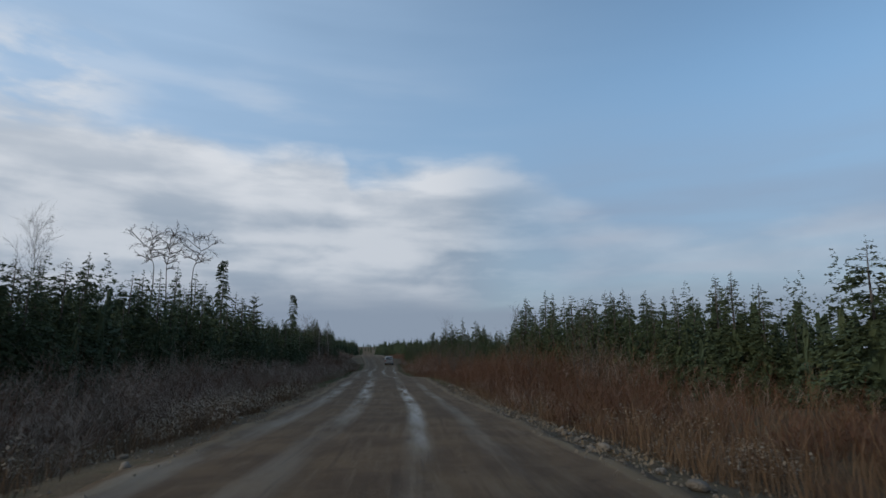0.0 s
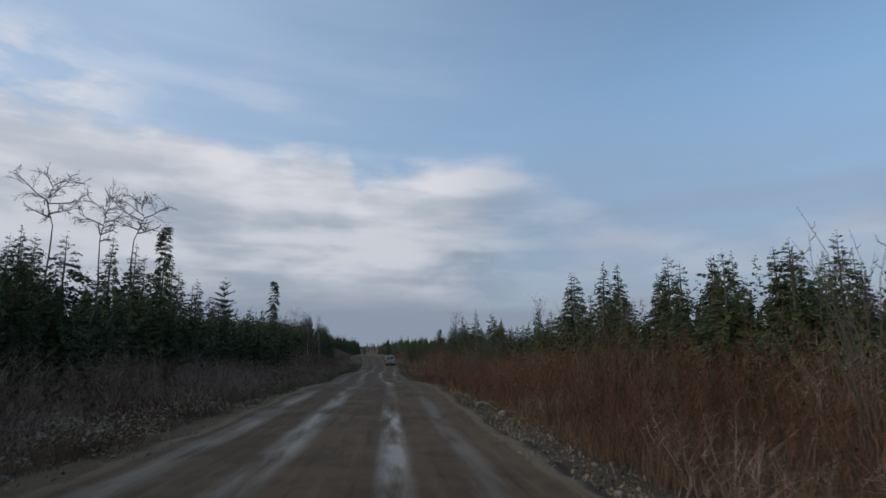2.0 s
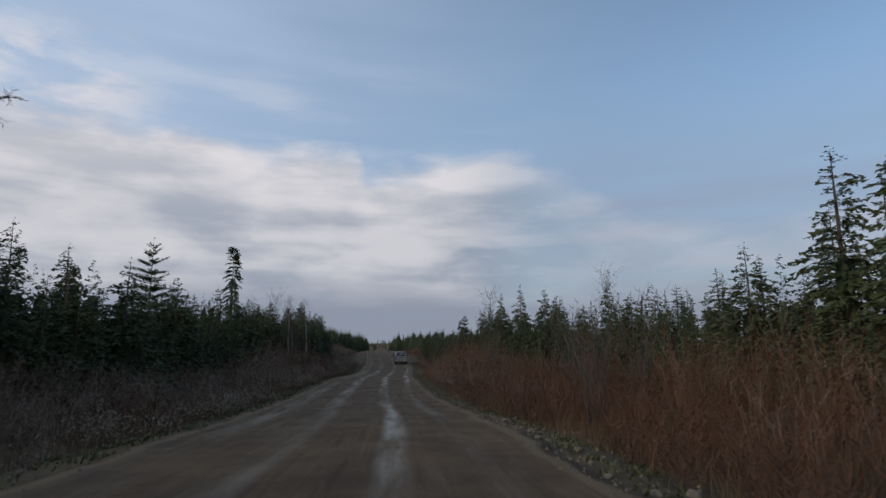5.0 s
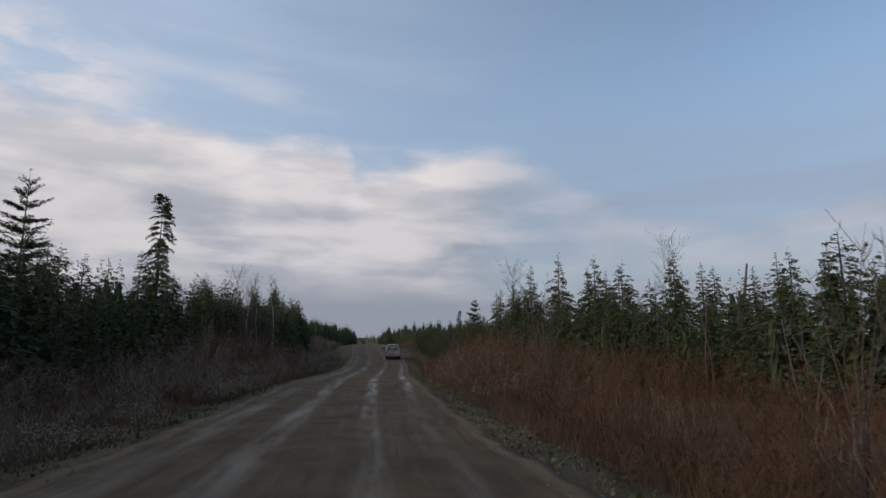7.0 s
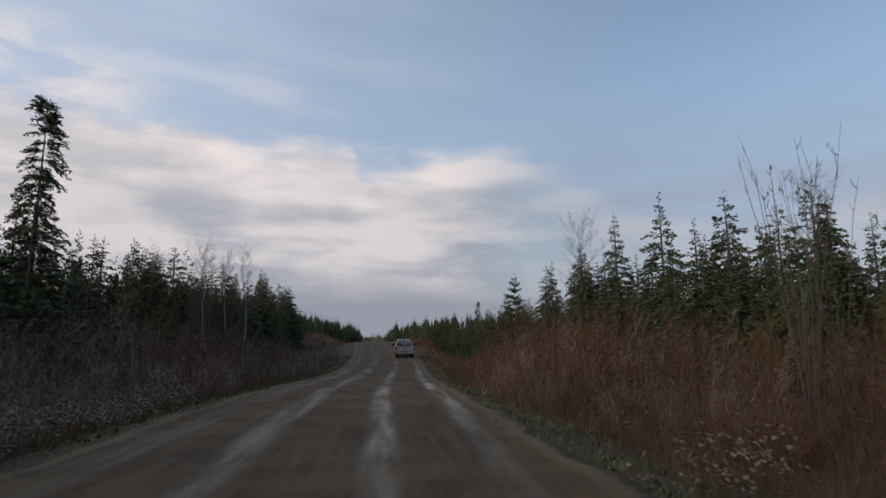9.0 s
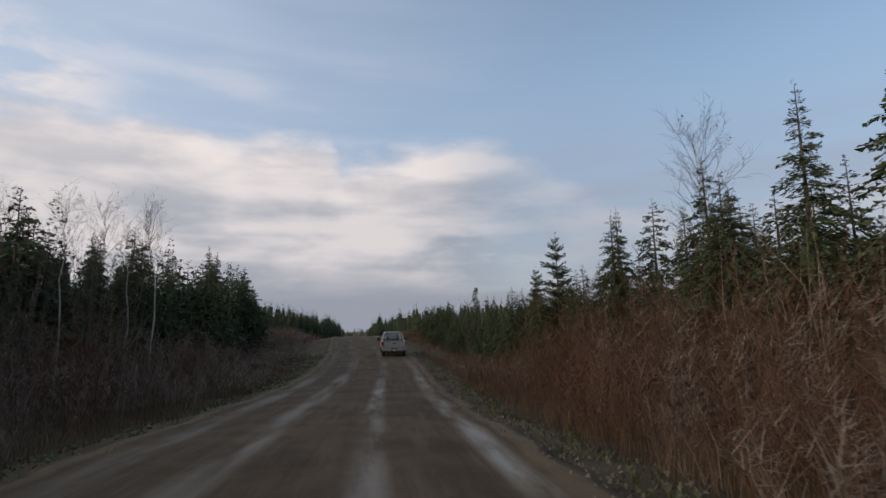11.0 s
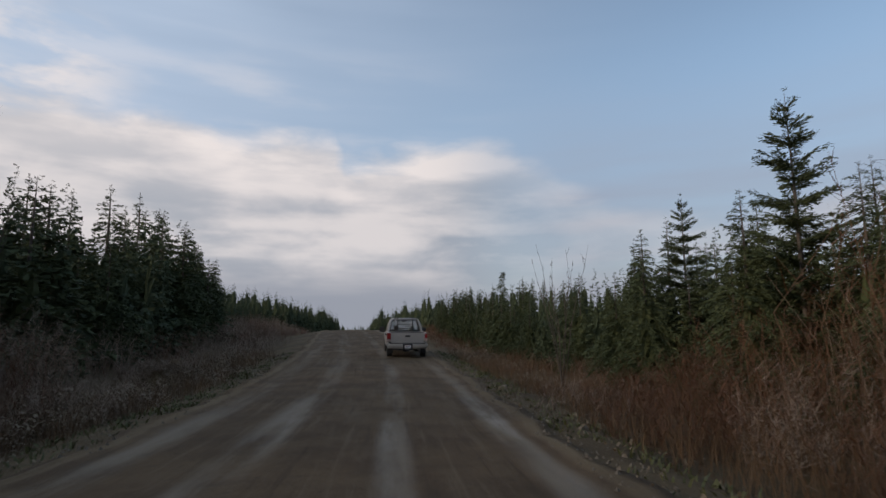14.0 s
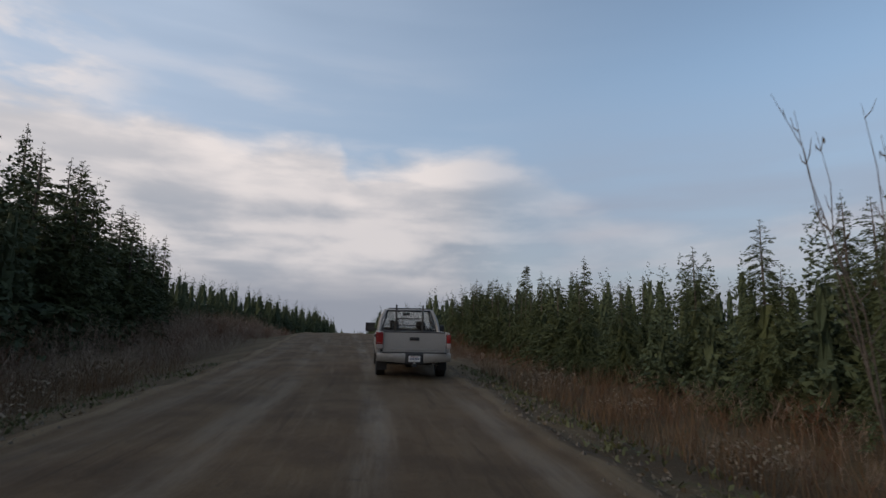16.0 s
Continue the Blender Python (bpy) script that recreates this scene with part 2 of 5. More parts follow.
GREEN_LEAF = material("green_herbs", varied((0.05, 0.055, 0.022), (0.13, 0.13, 0.052), 0.7, 1.0, "island", 30.0))
HULL = material("silver_beige_paint", varied((0.245, 0.238, 0.228), (0.335, 0.325, 0.312), 0.36, 1.5, "object", 60.0, 0, 0.5))


def plain(col, rough, metal=0.0, spec=0.5):
    def build(n, s):
        f = n.noise(world_place(n), 9.0, 4.0)
        n.set(s, "Base Color", n.mix(n.step(f, 0.4, 0.75), col, tuple(0.8 * v + 0.02 for v in col)))
        n.set(s, "Roughness", n.m("MULTIPLY_ADD", f, 0.15, rough - 0.05))
        n.set(s, "Metallic", metal)
        n.set(s, "Specular IOR Level", spec)
    return build


def build_glass(n, s):
    n.set(s, "Base Color", (0.90, 0.94, 0.94, 1.0))
    n.set(s, "Roughness", 0.03)
    n.set(s, "Transmission Weight", 1.0)
    n.set(s, "IOR", 1.1)


BLACK = material("black_plastic", plain((0.018, 0.018, 0.02), 0.55))
RUBBER = material("tyre_rubber", plain((0.025, 0.023, 0.021), 0.85))
CHROME = material("dusty_bumper_metal", plain((0.36, 0.345, 0.32), 0.38, 0.35))
RED_LENS = material("red_lens", plain((0.24, 0.016, 0.016), 0.2))
CLEAR_LENS = material("clear_lens", plain((0.36, 0.30, 0.28), 0.2))
PLATE = material("plate_white", plain((0.62, 0.62, 0.60), 0.5))
BAR = material("plate_marks", plain((0.07, 0.08, 0.16), 0.5))
GLASS = material("window_glass", build_glass)
SEAT = material("seat_cloth", plain((0.05, 0.05, 0.05), 0.9))
DEAD_LEAF = material("dark_leaves", varied((0.035, 0.028, 0.018), (0.09, 0.07, 0.04), 0.8, 1.0, "island", 30.0))
STONE = material("roadside_stone", varied((0.11, 0.088, 0.066), (0.27, 0.225, 0.175), 0.85, 4.0, "object", 40.0, 0.02))

# ---------------------------------------------------------------- mesh helpers


class Soup:
    """Collects vertices and faces of one mesh."""

    def __init__(self):
        self.v, self.f = [], []

    def put(self, verts, faces):
        k = len(self.v)
        self.v.extend(verts)
        self.f.extend([tuple(i + k for i in f) for f in faces])

    def tube(self, pts, radii, sides=5):
        k = len(self.v)
        n = len(pts)
        for i, (p, r) in enumerate(zip(pts, radii)):
            d = (Vector(pts[min(i + 1, n - 1)]) - Vector(pts[max(i - 1, 0)])).normalized()
            side = d.cross(Vector((0.31, 0.95, 0.07))).normalized()
            up = side.cross(d)
            for j in range(sides):
                a = 2 * math.pi * j / sides
                self.v.append(tuple(Vector(p) + r * (math.cos(a) * side + math.sin(a) * up)))
        for i in range(n - 1):
            for j in range(sides):
                a, b = k + i * sides + j, k + i * sides + (j + 1) % sides
                self.f.append((a, b, b + sides, a + sides))
        self.f.append(tuple(k + (n - 1) * sides + j for j in range(sides)))

    def mesh(self, name, mat, smooth=False):
        me = bpy.data.meshes.new(name)
        me.from_pydata(self.v, [], self.f)
        me.materials.append(mat)
        if smooth:
            me.polygons.foreach_set("use_smooth", [True] * len(me.polygons))
        me.update()
        return me


def part(name, me, parent, label=""):
    ob = new(name, me)
    ob.parent = parent
    return tagged(ob, label)


def lerp_table(table):
    xs, ys = np.array([a for a, _ in table], float), np.array([b for _, b in table], float)

    def f(v):
        v = np.asarray(v, float)
        # softened piecewise line
        return sum(np.interp(v + o, xs, ys) * w for o, w in ((-6, 0.15), (-3, 0.2), (0, 0.3), (3, 0.2), (6, 0.15)))
    return f


# ---------------------------------------------------------------- lie of the land
road_z = lerp_table([(-60, 0.6), (-10, 0.1), (0, 0.0), (13, -0.25), (31, -0.69), (52, -0.68), (62, -1.05), (71, -1.42), (81, -1.62), (97, -1.68), (105, -1.85), (115, -2.13), (122, -2.26), (128, -2.22), (136, -2.0), (145, -1.63), (160, -0.9), (175, -0.15), (186, 0.18), (200, 0.35), (240, 0.3), (300, 0.0), (420, -3.0), (4200, -6.0)])
road_x = lerp_table([(-60, -0.60), (0, -0.10), (20, 0.10), (43, 0.05), (60, 0.05), (75, -0.76), (100, -1.36), (111, -1.38), (121, -1.18), (134, -0.85), (150, -1.27), (180, -3.27), (240, -6.57), (300, -8.28), (420, -13.69), (4200, -17.30)])
HALF = 3.65


def land(x, y):
    """Height of the ground outside the road surface."""
    x, y = np.asarray(x, float), np.asarray(y, float)
    d = x - road_x(y)
    a = np.abs(d)
    prof = np.interp(a, [0, 3.2, 3.6, 4.3, 5.2, 6.5, 8.0, 11, 16, 40, 120, 400], [-0.12, -0.12, -0.10, -0.10, -0.28, -0.55, -0.50, -0.25, -0.05, 0.2, 1.0, 2.0])
    bumps = 0.10 * np.sin(x * 0.9 + 1.3 * np.sin(y * 0.4)) * np.sin(y * 0.7 + 0.8 * np.sin(x * 0.5)) + 0.05 * np.sin(x * 2.3 + y * 1.7)
    bumps = bumps * np.clip((a - 4.2) / 2.5, 0, 1)
    far = 13.0 * np.exp(-((y - 900.0) / 260.0) ** 2) * (0.75 + 0.25 * np.sin(x * 0.006 + 1.0))
    rise = 0.085 * np.clip(-d - 9.0, 0, 34) * np.clip((y - 176.0) / 40.0, 0, 1) * np.clip((420.0 - y) / 100.0, 0, 1)
    return road_z(y) + prof + bumps + far + rise


def ground_z(x, y):
    return float(land(x, y))


xs = np.concatenate([[-4000, -2000, -900, -400, -200, -110, -70, -50], np.arange(-40, -14, 2.0), np.arange(-14, 14.01, 0.5), np.arange(16, 41, 2.0), [50, 70, 110, 200, 400, 900, 2000, 4000]])
ys = np.concatenate([[-400, -150, -80, -50], np.arange(-40, 215, 1.0), np.arange(215, 300, 5.0), np.arange(300, 1300, 40.0), [1500, 2000, 3000, 4500]])
gx, gy = np.meshgrid(xs, ys)
gz = land(gx, gy)
soil = Soup()
soil.v = [tuple(p) for p in np.stack([gx.ravel(), gy.ravel(), gz.ravel()], 1).tolist()]
nx = len(xs)
soil.f = [(j * nx + i, j * nx + i + 1, (j + 1) * nx + i + 1, (j + 1) * nx + i) for j in range(len(ys) - 1) for i in range(nx - 1)]
tagged(new("ground", soil.mesh("ground", GROUND, True)), "brown forest soil with moss and dead grass", "ground", kind="structure")

# road surface: crowned, with worn wheel lines, a loose gravel ridge along each side and a rough rim
across = np.concatenate([[-3.95, -3.75], np.arange(-3.6, 3.61, 0.15), [3.75, 3.95]])
ry = np.concatenate([np.arange(-30, 215, 0.5), np.arange(215, 420, 5.0)])
ca, cy = np.meshgrid(across, ry)
rim_off = 0.12 * np.sin(cy * 0.9) + 0.08 * np.sin(cy * 2.7 + 1.0) + 0.05 * np.sin(cy * 6.1)
wide = ca + np.sign(ca) * np.clip((np.abs(ca) - 2.8) / 1.2, 0, 1) * rim_off
cz = road_z(cy) + 0.05 * (1 - (ca / HALF) ** 2)
for c in (-2.75, -1.05, 1.0, 2.6):
    cz = cz - 0.025 * np.exp(-((ca - c) / 0.3) ** 2)
cz = cz + 0.055 * np.exp(-((np.abs(ca) - 3.45) / 0.16) ** 2) * (0.7 + 0.3 * np.sin(cy * 1.7))
cz = cz + 0.006 * np.sin(ca * 4.1 + cy * 1.3) * np.sin(cy * 2.1) + 0.003 * np.sin(cy * 5.3 + ca * 2.0)
cz = np.where(np.abs(ca) > 3.9, cz - 0.25, cz)
road = Soup()
road.v = np.stack([(road_x(cy) + wide).ravel(), cy.ravel(), cz.ravel()], 1).tolist()
nx = len(across)
road.f = [(j * nx + i, j * nx + i + 1, (j + 1) * nx + i + 1, (j + 1) * nx + i) for j in range(len(ry) - 1) for i in range(nx - 1)]
road_me = road.mesh("road", ROAD, True)
road_me.attributes.new("across", "FLOAT", "POINT").data.foreach_set("value", ca.ravel().astype(np.float32))
tagged(new("road", road_me), "brown gravel road with damp wheel tracks, sky sheen painted pale", "road", kind="structure")

# ---------------------------------------------------------------- trees


def spruce_crown(seed, h, spread, start=0.05, power=0.8, dens=1.0, step=0.21, blade=0.30, wide=0.055, bend=(0.10, -0.38), whorl=0.0, core=0.22, club=0.0, tip=0.07, ragged=0.22, fan=3, core_to=0.52):
    """A conical crown of branches set with short needle sprays, each spray a narrow wedge, round a dark jagged heart."""
    g = np.random.default_rng(seed)

    def reach(f):
        r = spread * np.maximum(1 - f, 0.0) ** power * np.clip(0.62 + 4.0 * f, 0, 1) + tip * np.clip((1 - f) * 7, 0.1, 1)
        if club:
            r = np.where(f > 1 - club, np.maximum(r, spread * 0.34 * np.sqrt(np.clip(np.sin(np.pi * np.clip((1 - f) / club * 0.8 + 0.1, 0, 1)), 0.05, 1))), r)
        return r

    fs = np.linspace(0, 0.985, 200)
    weight = reach(fs) + (0.20 + 0.22 * np.clip((fs - 0.5) * 2.5, 0, 1)) * spread + (1.6 * spread * (fs > 1 - club) if club else 0.0)
    cdf = np.cumsum(weight) / weight.sum()
    n = int(dens * 27 * h)
    f = np.interp((np.arange(n) + g.random(n)) / n, cdf, fs)
    z = h * (start + (1 - start) * f)
    if whorl:
        z = np.where(f < 1 - club, np.round(z / whorl) * whorl + g.normal(0, 0.10 * whorl + 0.02, n), z)
        f = np.clip((z / h - start) / (1 - start), 0, 0.99)
    az = g.uniform(0, 2 * np.pi, n)
    ph = g.uniform(0, 6.28, 3)
    lump = 1 + ragged * (0.6 * np.sin(2 * az + 5 * f + ph[0]) + 0.5 * np.sin(3 * az - 9 * f + ph[1]) + 0.5 * np.sin(az + 14 * f + ph[2]))
    ln = reach(f) * lump * g.uniform(0.70, 1.15, n)
    b1, b2 = bend[0] + g.normal(0, 0.07, n), bend[1] + g.normal(0, 0.07, n)
    b1 = b1 + 0.75 * np.clip((f - 0.72) / 0.28, 0, 1)  # the top shoots rise
    k = np.maximum(2, np.ceil(ln / step)).astype(int)
    i = np.repeat(np.arange(n), k)
    j = np.arange(len(i)) - np.repeat(np.cumsum(k) - k, k)
    u = np.clip((0.16 if core else 0.04) + 0.84 * (j + g.random(len(i))) / k[i], 0, 1)
    i, u = np.repeat(i, fan), np.repeat(u, fan)
    m = len(i)
    out = np.stack([np.cos(az[i]), np.sin(az[i]), np.zeros(m)], 1)
    side = np.stack([-np.sin(az[i]), np.cos(az[i]), np.zeros(m)], 1)
    p = out * (ln[i] * u)[:, None]
    p[:, 2] = z[i] + ln[i] * (b1[i] * u + b2[i] * u * u)
    p += g.normal(0, 0.025, (m, 3))
    w = g.uniform(-1.15, 1.15, m)
    slope = b1[i] + 2 * b2[i] * u
    d = out * np.cos(w)[:, None] + side * np.sin(w)[:, None]
    d[:, 2] += slope * 0.6 + g.normal(-0.10, 0.26, m)
    d /= np.linalg.norm(d, axis=1)[:, None]
    L = np.minimum(blade * g.uniform(0.55, 1.25, m), 0.07 + 0.36 * ln[i]) * (1 - 0.3 * u)
    c = np.cross(d, g.normal(0, 1.0, (m, 3)) + [0, 0, 0.6])
    c = c / np.linalg.norm(c, axis=1)[:, None] * (wide * g.uniform(0.6, 1.3, m) * np.clip(0.4 + 0.8 * ln[i], 0, 1))[:, None]
    s = Soup()
    s.v = np.stack([p, p + d * (0.7 * L)[:, None] + c, p + d * L[:, None] - c * 0.6], 1).reshape(-1, 3).tolist()
    s.f = np.arange(3 * m).reshape(-1, 3).tolist()
    tip_at = np.stack([np.cos(az) * ln, np.sin(az) * ln, z + ln * (b1 + b2)], 1)
    across_b = np.stack([-np.sin(az), np.cos(az), 0.8 * np.ones(n)], 1) * 0.013
    root_at = np.stack([0 * z, 0 * z, z], 1)
    at = len(s.v)
    s.v += np.stack([root_at - across_b, root_at + across_b, tip_at], 1).reshape(-1, 3).tolist()
    s.f += (at + np.arange(3 * n).reshape(-1, 3)).tolist()
    if core:
        rings, sides = 6, 9
        at = len(s.v)
        for a in range(rings):
            fr = 0.01 + core_to * a / (rings - 1)
            for b in range(sides):
                t = 2 * np.pi * b / sides + 0.35 * a
                r = core * float(reach(np.array(fr))) * (0.55 if (a + b) % 2 else 1.1) * g.uniform(0.75, 1.2)
                s.v.append((math.cos(t) * r, math.sin(t) * r, h * (start + (1 - start) * fr) + g.uniform(-0.2, 0.1)))
        for a in range(rings - 1):
            for b in range(sides):
                q, q2 = at + a * sides + b, at + a * sides + (b + 1) % sides
                s.f += [(q, q2, q2 + sides), (q, q2 + sides, q + sides)]
    return s


def build_spruce(seed, h, spread, label, stem=1.0, **kw):
    """A spruce at the origin with its trunk and its needle crown."""
    rng = random.Random(seed)
    root = new("spruce_tree")
    root.empty_display_size = 0.3
    s = Soup()
    lean = rng.uniform(-0.012, 0.012) * h
    s.tube([(0, 0, -0.3), (0, 0, 0.15), (lean * 0.3, 0, h * 0.4), (lean * 0.6, 0, h * 0.75), (0, 0, h * 0.985)], [stem * k * h for k in (0.016, 0.013, 0.009, 0.005, 0.0008)], 6)
    for i in range(int(h * 1.6)):  # dead snags low on the stem
        z, a, ln = rng.uniform(0.04, 0.30) * h, rng.random() * 6.28, rng.uniform(0.3, 0.9)
        s.tube([(0, 0, z), (math.cos(a) * ln, math.sin(a) * ln, z - rng.uniform(0, 0.25) * ln)], [0.014, 0.004], 3)
    part("trunk", s.mesh("spruce_trunk", BARK, True), root)
    crown_me = spruce_crown(seed, h, spread, **kw).mesh("spruce_crown", NEEDLES)
    part("crown", crown_me, root, "dark green needle sprays")
    return tagged(root, label, "tree", "spruces along the road")


def twig_out(rng, wood, fine, p, d, length, r, level, split, lift, thin):
    """One limb with its side limbs, level by level; the last ones are thin slivers."""
    if level == 0:
        e = p + d * length
        w = d.cross(Vector((rng.uniform(-1, 1), rng.uniform(-1, 1), 0.3))).normalized() * r
        fine.put([tuple(p - w), tuple(p + w), tuple(e)], [(0, 1, 2)])
        return
    pts, q, way = [p], p, d.copy()
    for i in range(3):
        way = (way + Vector((rng.gauss(0, 0.16), rng.gauss(0, 0.16), rng.gauss(lift, 0.12)))).normalized()
        q = q + way * length / 3
        pts.append(q)
    (wood if level > 1 else fine).tube([tuple(v) for v in pts], [r, r * 0.8, r * 0.6, r * 0.3], 4 if level > 1 else 3)
    for i in range(split):
        u = 3 * (0.22 + 0.78 * (i + rng.random()) / split)
        k = min(2, int(u))
        v = pts[k].lerp(pts[k + 1], u - k)
        along = (pts[k + 1] - pts[k]).normalized()
        off = along.cross(Vector((rng.uniform(-1, 1), rng.uniform(-1, 1), rng.uniform(-1, 1)))).normalized()
        twig_out(rng, wood, fine, v, (along + off * rng.uniform(0.5, 1.0)).normalized(), length * rng.uniform(0.34, 0.62), max(r * 0.5, thin), level - 1, split, lift, thin)


def build_bare_tree(seed, h, label, crown_from=0.3, reach=0.2, limbs=24, split=6, level=2, steep=1.1, lift=0.12, mat=None, name="bare_tree", trunk_r=0.008, limb=0.0022, leaves=0, dark_limbs=False, wiggle=0.012, thin=0.0042):
    """A leafless tree: a tapered, slightly crooked stem and limbs that branch again and again."""
    rng = random.Random(seed)
    root = new(name)
    root.empty_display_size = 0.3
    s, t = Soup(), Soup()
    stem = [Vector((0, 0, -0.3))]
    for i in range(8):
        stem.append(Vector((rng.gauss(0, wiggle) * h * (i + 1) / 8, rng.gauss(0, wiggle) * h * (i + 1) / 8, h * (i + 1) / 8)))
    stem[-1].x, stem[-1].y = 0.0, 0.0
    s.tube([tuple(p) for p in stem], [max(0.006, trunk_r * h * (1 - 0.93 * max(p.z, 0) / h)) for p in stem], 7)

    def at(f):
        k = min(7, int(f * 8))
        return stem[k].lerp(stem[k + 1], f * 8 - k)

    for i in range(limbs):
        v = (i + rng.random()) / limbs
        a = i * 2.4 + rng.uniform(-0.5, 0.5)
        f = crown_from + (0.97 - crown_from) * v
        ln = reach * h * rng.uniform(0.6, 1.1) * (0.30 + 0.9 * math.sin(math.pi * (0.15 + 0.80 * (1 - v))))
        up = steep * rng.uniform(0.6, 1.4) * (0.6 + 0.9 * v)
        twig_out(rng, s if dark_limbs else t, t, at(f), Vector((math.cos(a), math.sin(a), up)).normalized(), ln, limb * h * (1.25 - 0.6 * v), level, split, lift, thin)
    part("trunk", s.mesh(name + "_trunk", mat or PALE_BARK, True), root, "pale bark")
    part("crown", t.mesh(name + "_crown", TWIGS), root, "bare grey twigs")
    if leaves:
        lf = Soup()
        tips = [v for v in t.v if v[2] > h * 0.6]
        for i in range(leaves):
            v = Vector(rng.choice(tips))
            a, ln = rng.random() * 6.28, rng.uniform(0.06, 0.13)
            d = Vector((math.cos(a) * 0.6, math.sin(a) * 0.6, -1.0)).normalized() * ln
            w = d.cross(Vector((rng.uniform(-1, 1), rng.uniform(-1, 1), 0.3))).normalized() * ln * 0.32
            lf.put([tuple(v), tuple(v + d * 0.5 + w), tuple(v + d), tuple(v + d * 0.5 - w)], [(0, 1, 2, 3)])
        part("withered_foliage", lf.mesh(name + "_leaves", DEAD_LEAF), root, "few withered dark leaves")
    return tagged(root, label, "tree")


def build_sapling(seed, h, label):
    """A fan of thin crooked stems from one root, with short twigs and a few withered leaves at the tips."""
    rng = random.Random(seed)
    root = new("sapling")
    root.empty_display_size = 0.3
    lf = Soup()
    for i in range(7):
        s = Soup()
        a, out = i * 0.9 + rng.uniform(-0.3, 0.3), rng.uniform(0.08, 0.34)
        hh = h * rng.uniform(0.72, 1.0)
        pts = []
        for j in range(7):
            u = j / 6
            r = out * hh * u ** 1.3
            pts.append(Vector((math.cos(a) * r + rng.uniform(-0.035, 0.035) * hh * u, math.sin(a) * r + rng.uniform(-0.035, 0.035) * hh * u, hh * u * (1 - 0.08 * out * u) - 0.1)))
        s.tube([tuple(p) for p in pts], [0.027, 0.023, 0.019, 0.016, 0.012, 0.009, 0.004], 5)
        for j in range(9):
            u = rng.uniform(0.35, 0.97) * 6
            k = int(u)
            p = pts[k].lerp(pts[k + 1], u - k)
            b, ln = rng.random() * 6.28, rng.uniform(0.15, 0.7) * (1.2 - u / 8)
            m = p + Vector((math.cos(b) * 0.5, math.sin(b) * 0.5, 0.35)) * ln
            e = m + Vector((math.cos(b) * 0.25 + rng.uniform(-0.1, 0.1), math.sin(b) * 0.25, 0.6)) * ln
            s.tube([tuple(p), tuple(m), tuple(e)], [0.013, 0.010, 0.004], 3)
            if rng.random() < 0.45:
                d = Vector((rng.uniform(-0.5, 0.5), rng.uniform(-0.5, 0.5), rng.choice((-1, -1, 0.6)))).normalized() * rng.uniform(0.10, 0.19)
                w = d.cross(Vector((rng.uniform(-1, 1), rng.uniform(-1, 1), 0.3))).normalized() * 0.028
                lf.put([tuple(e), tuple(e + d * 0.5 + w), tuple(e + d), tuple(e + d * 0.5 - w)], [(0, 1, 2, 3)])
        part("stem", s.mesh("sapling_stem", BARK, True), root)
    part("withered_foliage", lf.mesh("sapling_leaves", DEAD_LEAF), root, "few withered dark leaves")
    return tagged(root, label, "sapling")


def shrub_soup(seed, h, spread, stems, twigs, fine=None, thick=1.0):
    """A thicket clump: many thin rising stems with crooked fine twigs."""
    rng = random.Random(seed)
    s = Soup()
    fine = fine or s
    for i in range(stems):
        a, r = rng.random() * 6.28, spread * math.sqrt(rng.random())
        p = Vector((math.cos(a) * r, math.sin(a) * r, -0.15))
        hh = h * rng.uniform(0.62, 1.08) * (1.0 - 0.38 * (r / spread) ** 2)
        o = Vector((math.cos(a) * rng.uniform(-0.2, 0.55) + rng.uniform(-0.28, 0.28), math.sin(a) * rng.uniform(-0.2, 0.55) + rng.uniform(-0.28, 0.28), 1.0))
        o.x, o.y = o.x * min(1.0, 1.9 / h), o.y * min(1.0, 1.9 / h)
        m = p + o * hh * 0.5 + Vector((rng.uniform(-0.09, 0.09), rng.uniform(-0.09, 0.09), 0.03)) * hh
        e = p + o * hh + Vector((rng.uniform(-0.2, 0.2), rng.uniform(-0.2, 0.2), -0.06)) * hh
        s.tube([tuple(p), tuple(m), tuple(e)], [0.0058 * thick, 0.004 * thick, 0.0016], 3)
        for j in range(twigs):
            u = 0.15 + 0.85 * rng.random()
            q = p.lerp(m, u * 2) if u < 0.5 else m.lerp(e, u * 2 - 1)
            b = rng.random() * 6.28
            tl = rng.uniform(0.22, 0.72) * (1.15 - 0.5 * u)
            t = q + Vector((math.cos(b) * tl * 0.85, math.sin(b) * tl * 0.85, tl * rng.uniform(-0.15, 0.95)))
            w = Vector((-math.sin(b), math.cos(b), 0.3)) * rng.uniform(0.0028, 0.005) * min(thick, 1.35)
            fine.put([tuple(q - w), tuple(q + w), tuple(t)], [(0, 1, 2)])
    return s


def build_shrub(seed, h, spread, stems, mat, label):
    root = new("shrub")
    root.empty_display_size = 0.2
    fine = Soup()
    part("woody_base", shrub_soup(seed, h, spread, int(stems * 0.62), 34, fine, 1.3).mesh("shrub_stems", ALDER), root)
    part("twig_growth", fine.mesh("shrub_twigs", mat), root)
    return tagged(root, label, "shrub", "roadside thicket")


def stand(ob, x, y, turn=0.0, scale=1.0, sink=0.0, height=1.0, tilt=0.0):
    """Puts a thing on the ground."""
    ob.scale = (scale, scale, scale * height)
    ob.matrix_basis = pose(x, y, ground_z(x, y) - sink, tilt, 0, turn) @ Matrix.Diagonal((scale, scale, scale * height, 1))
    return ob


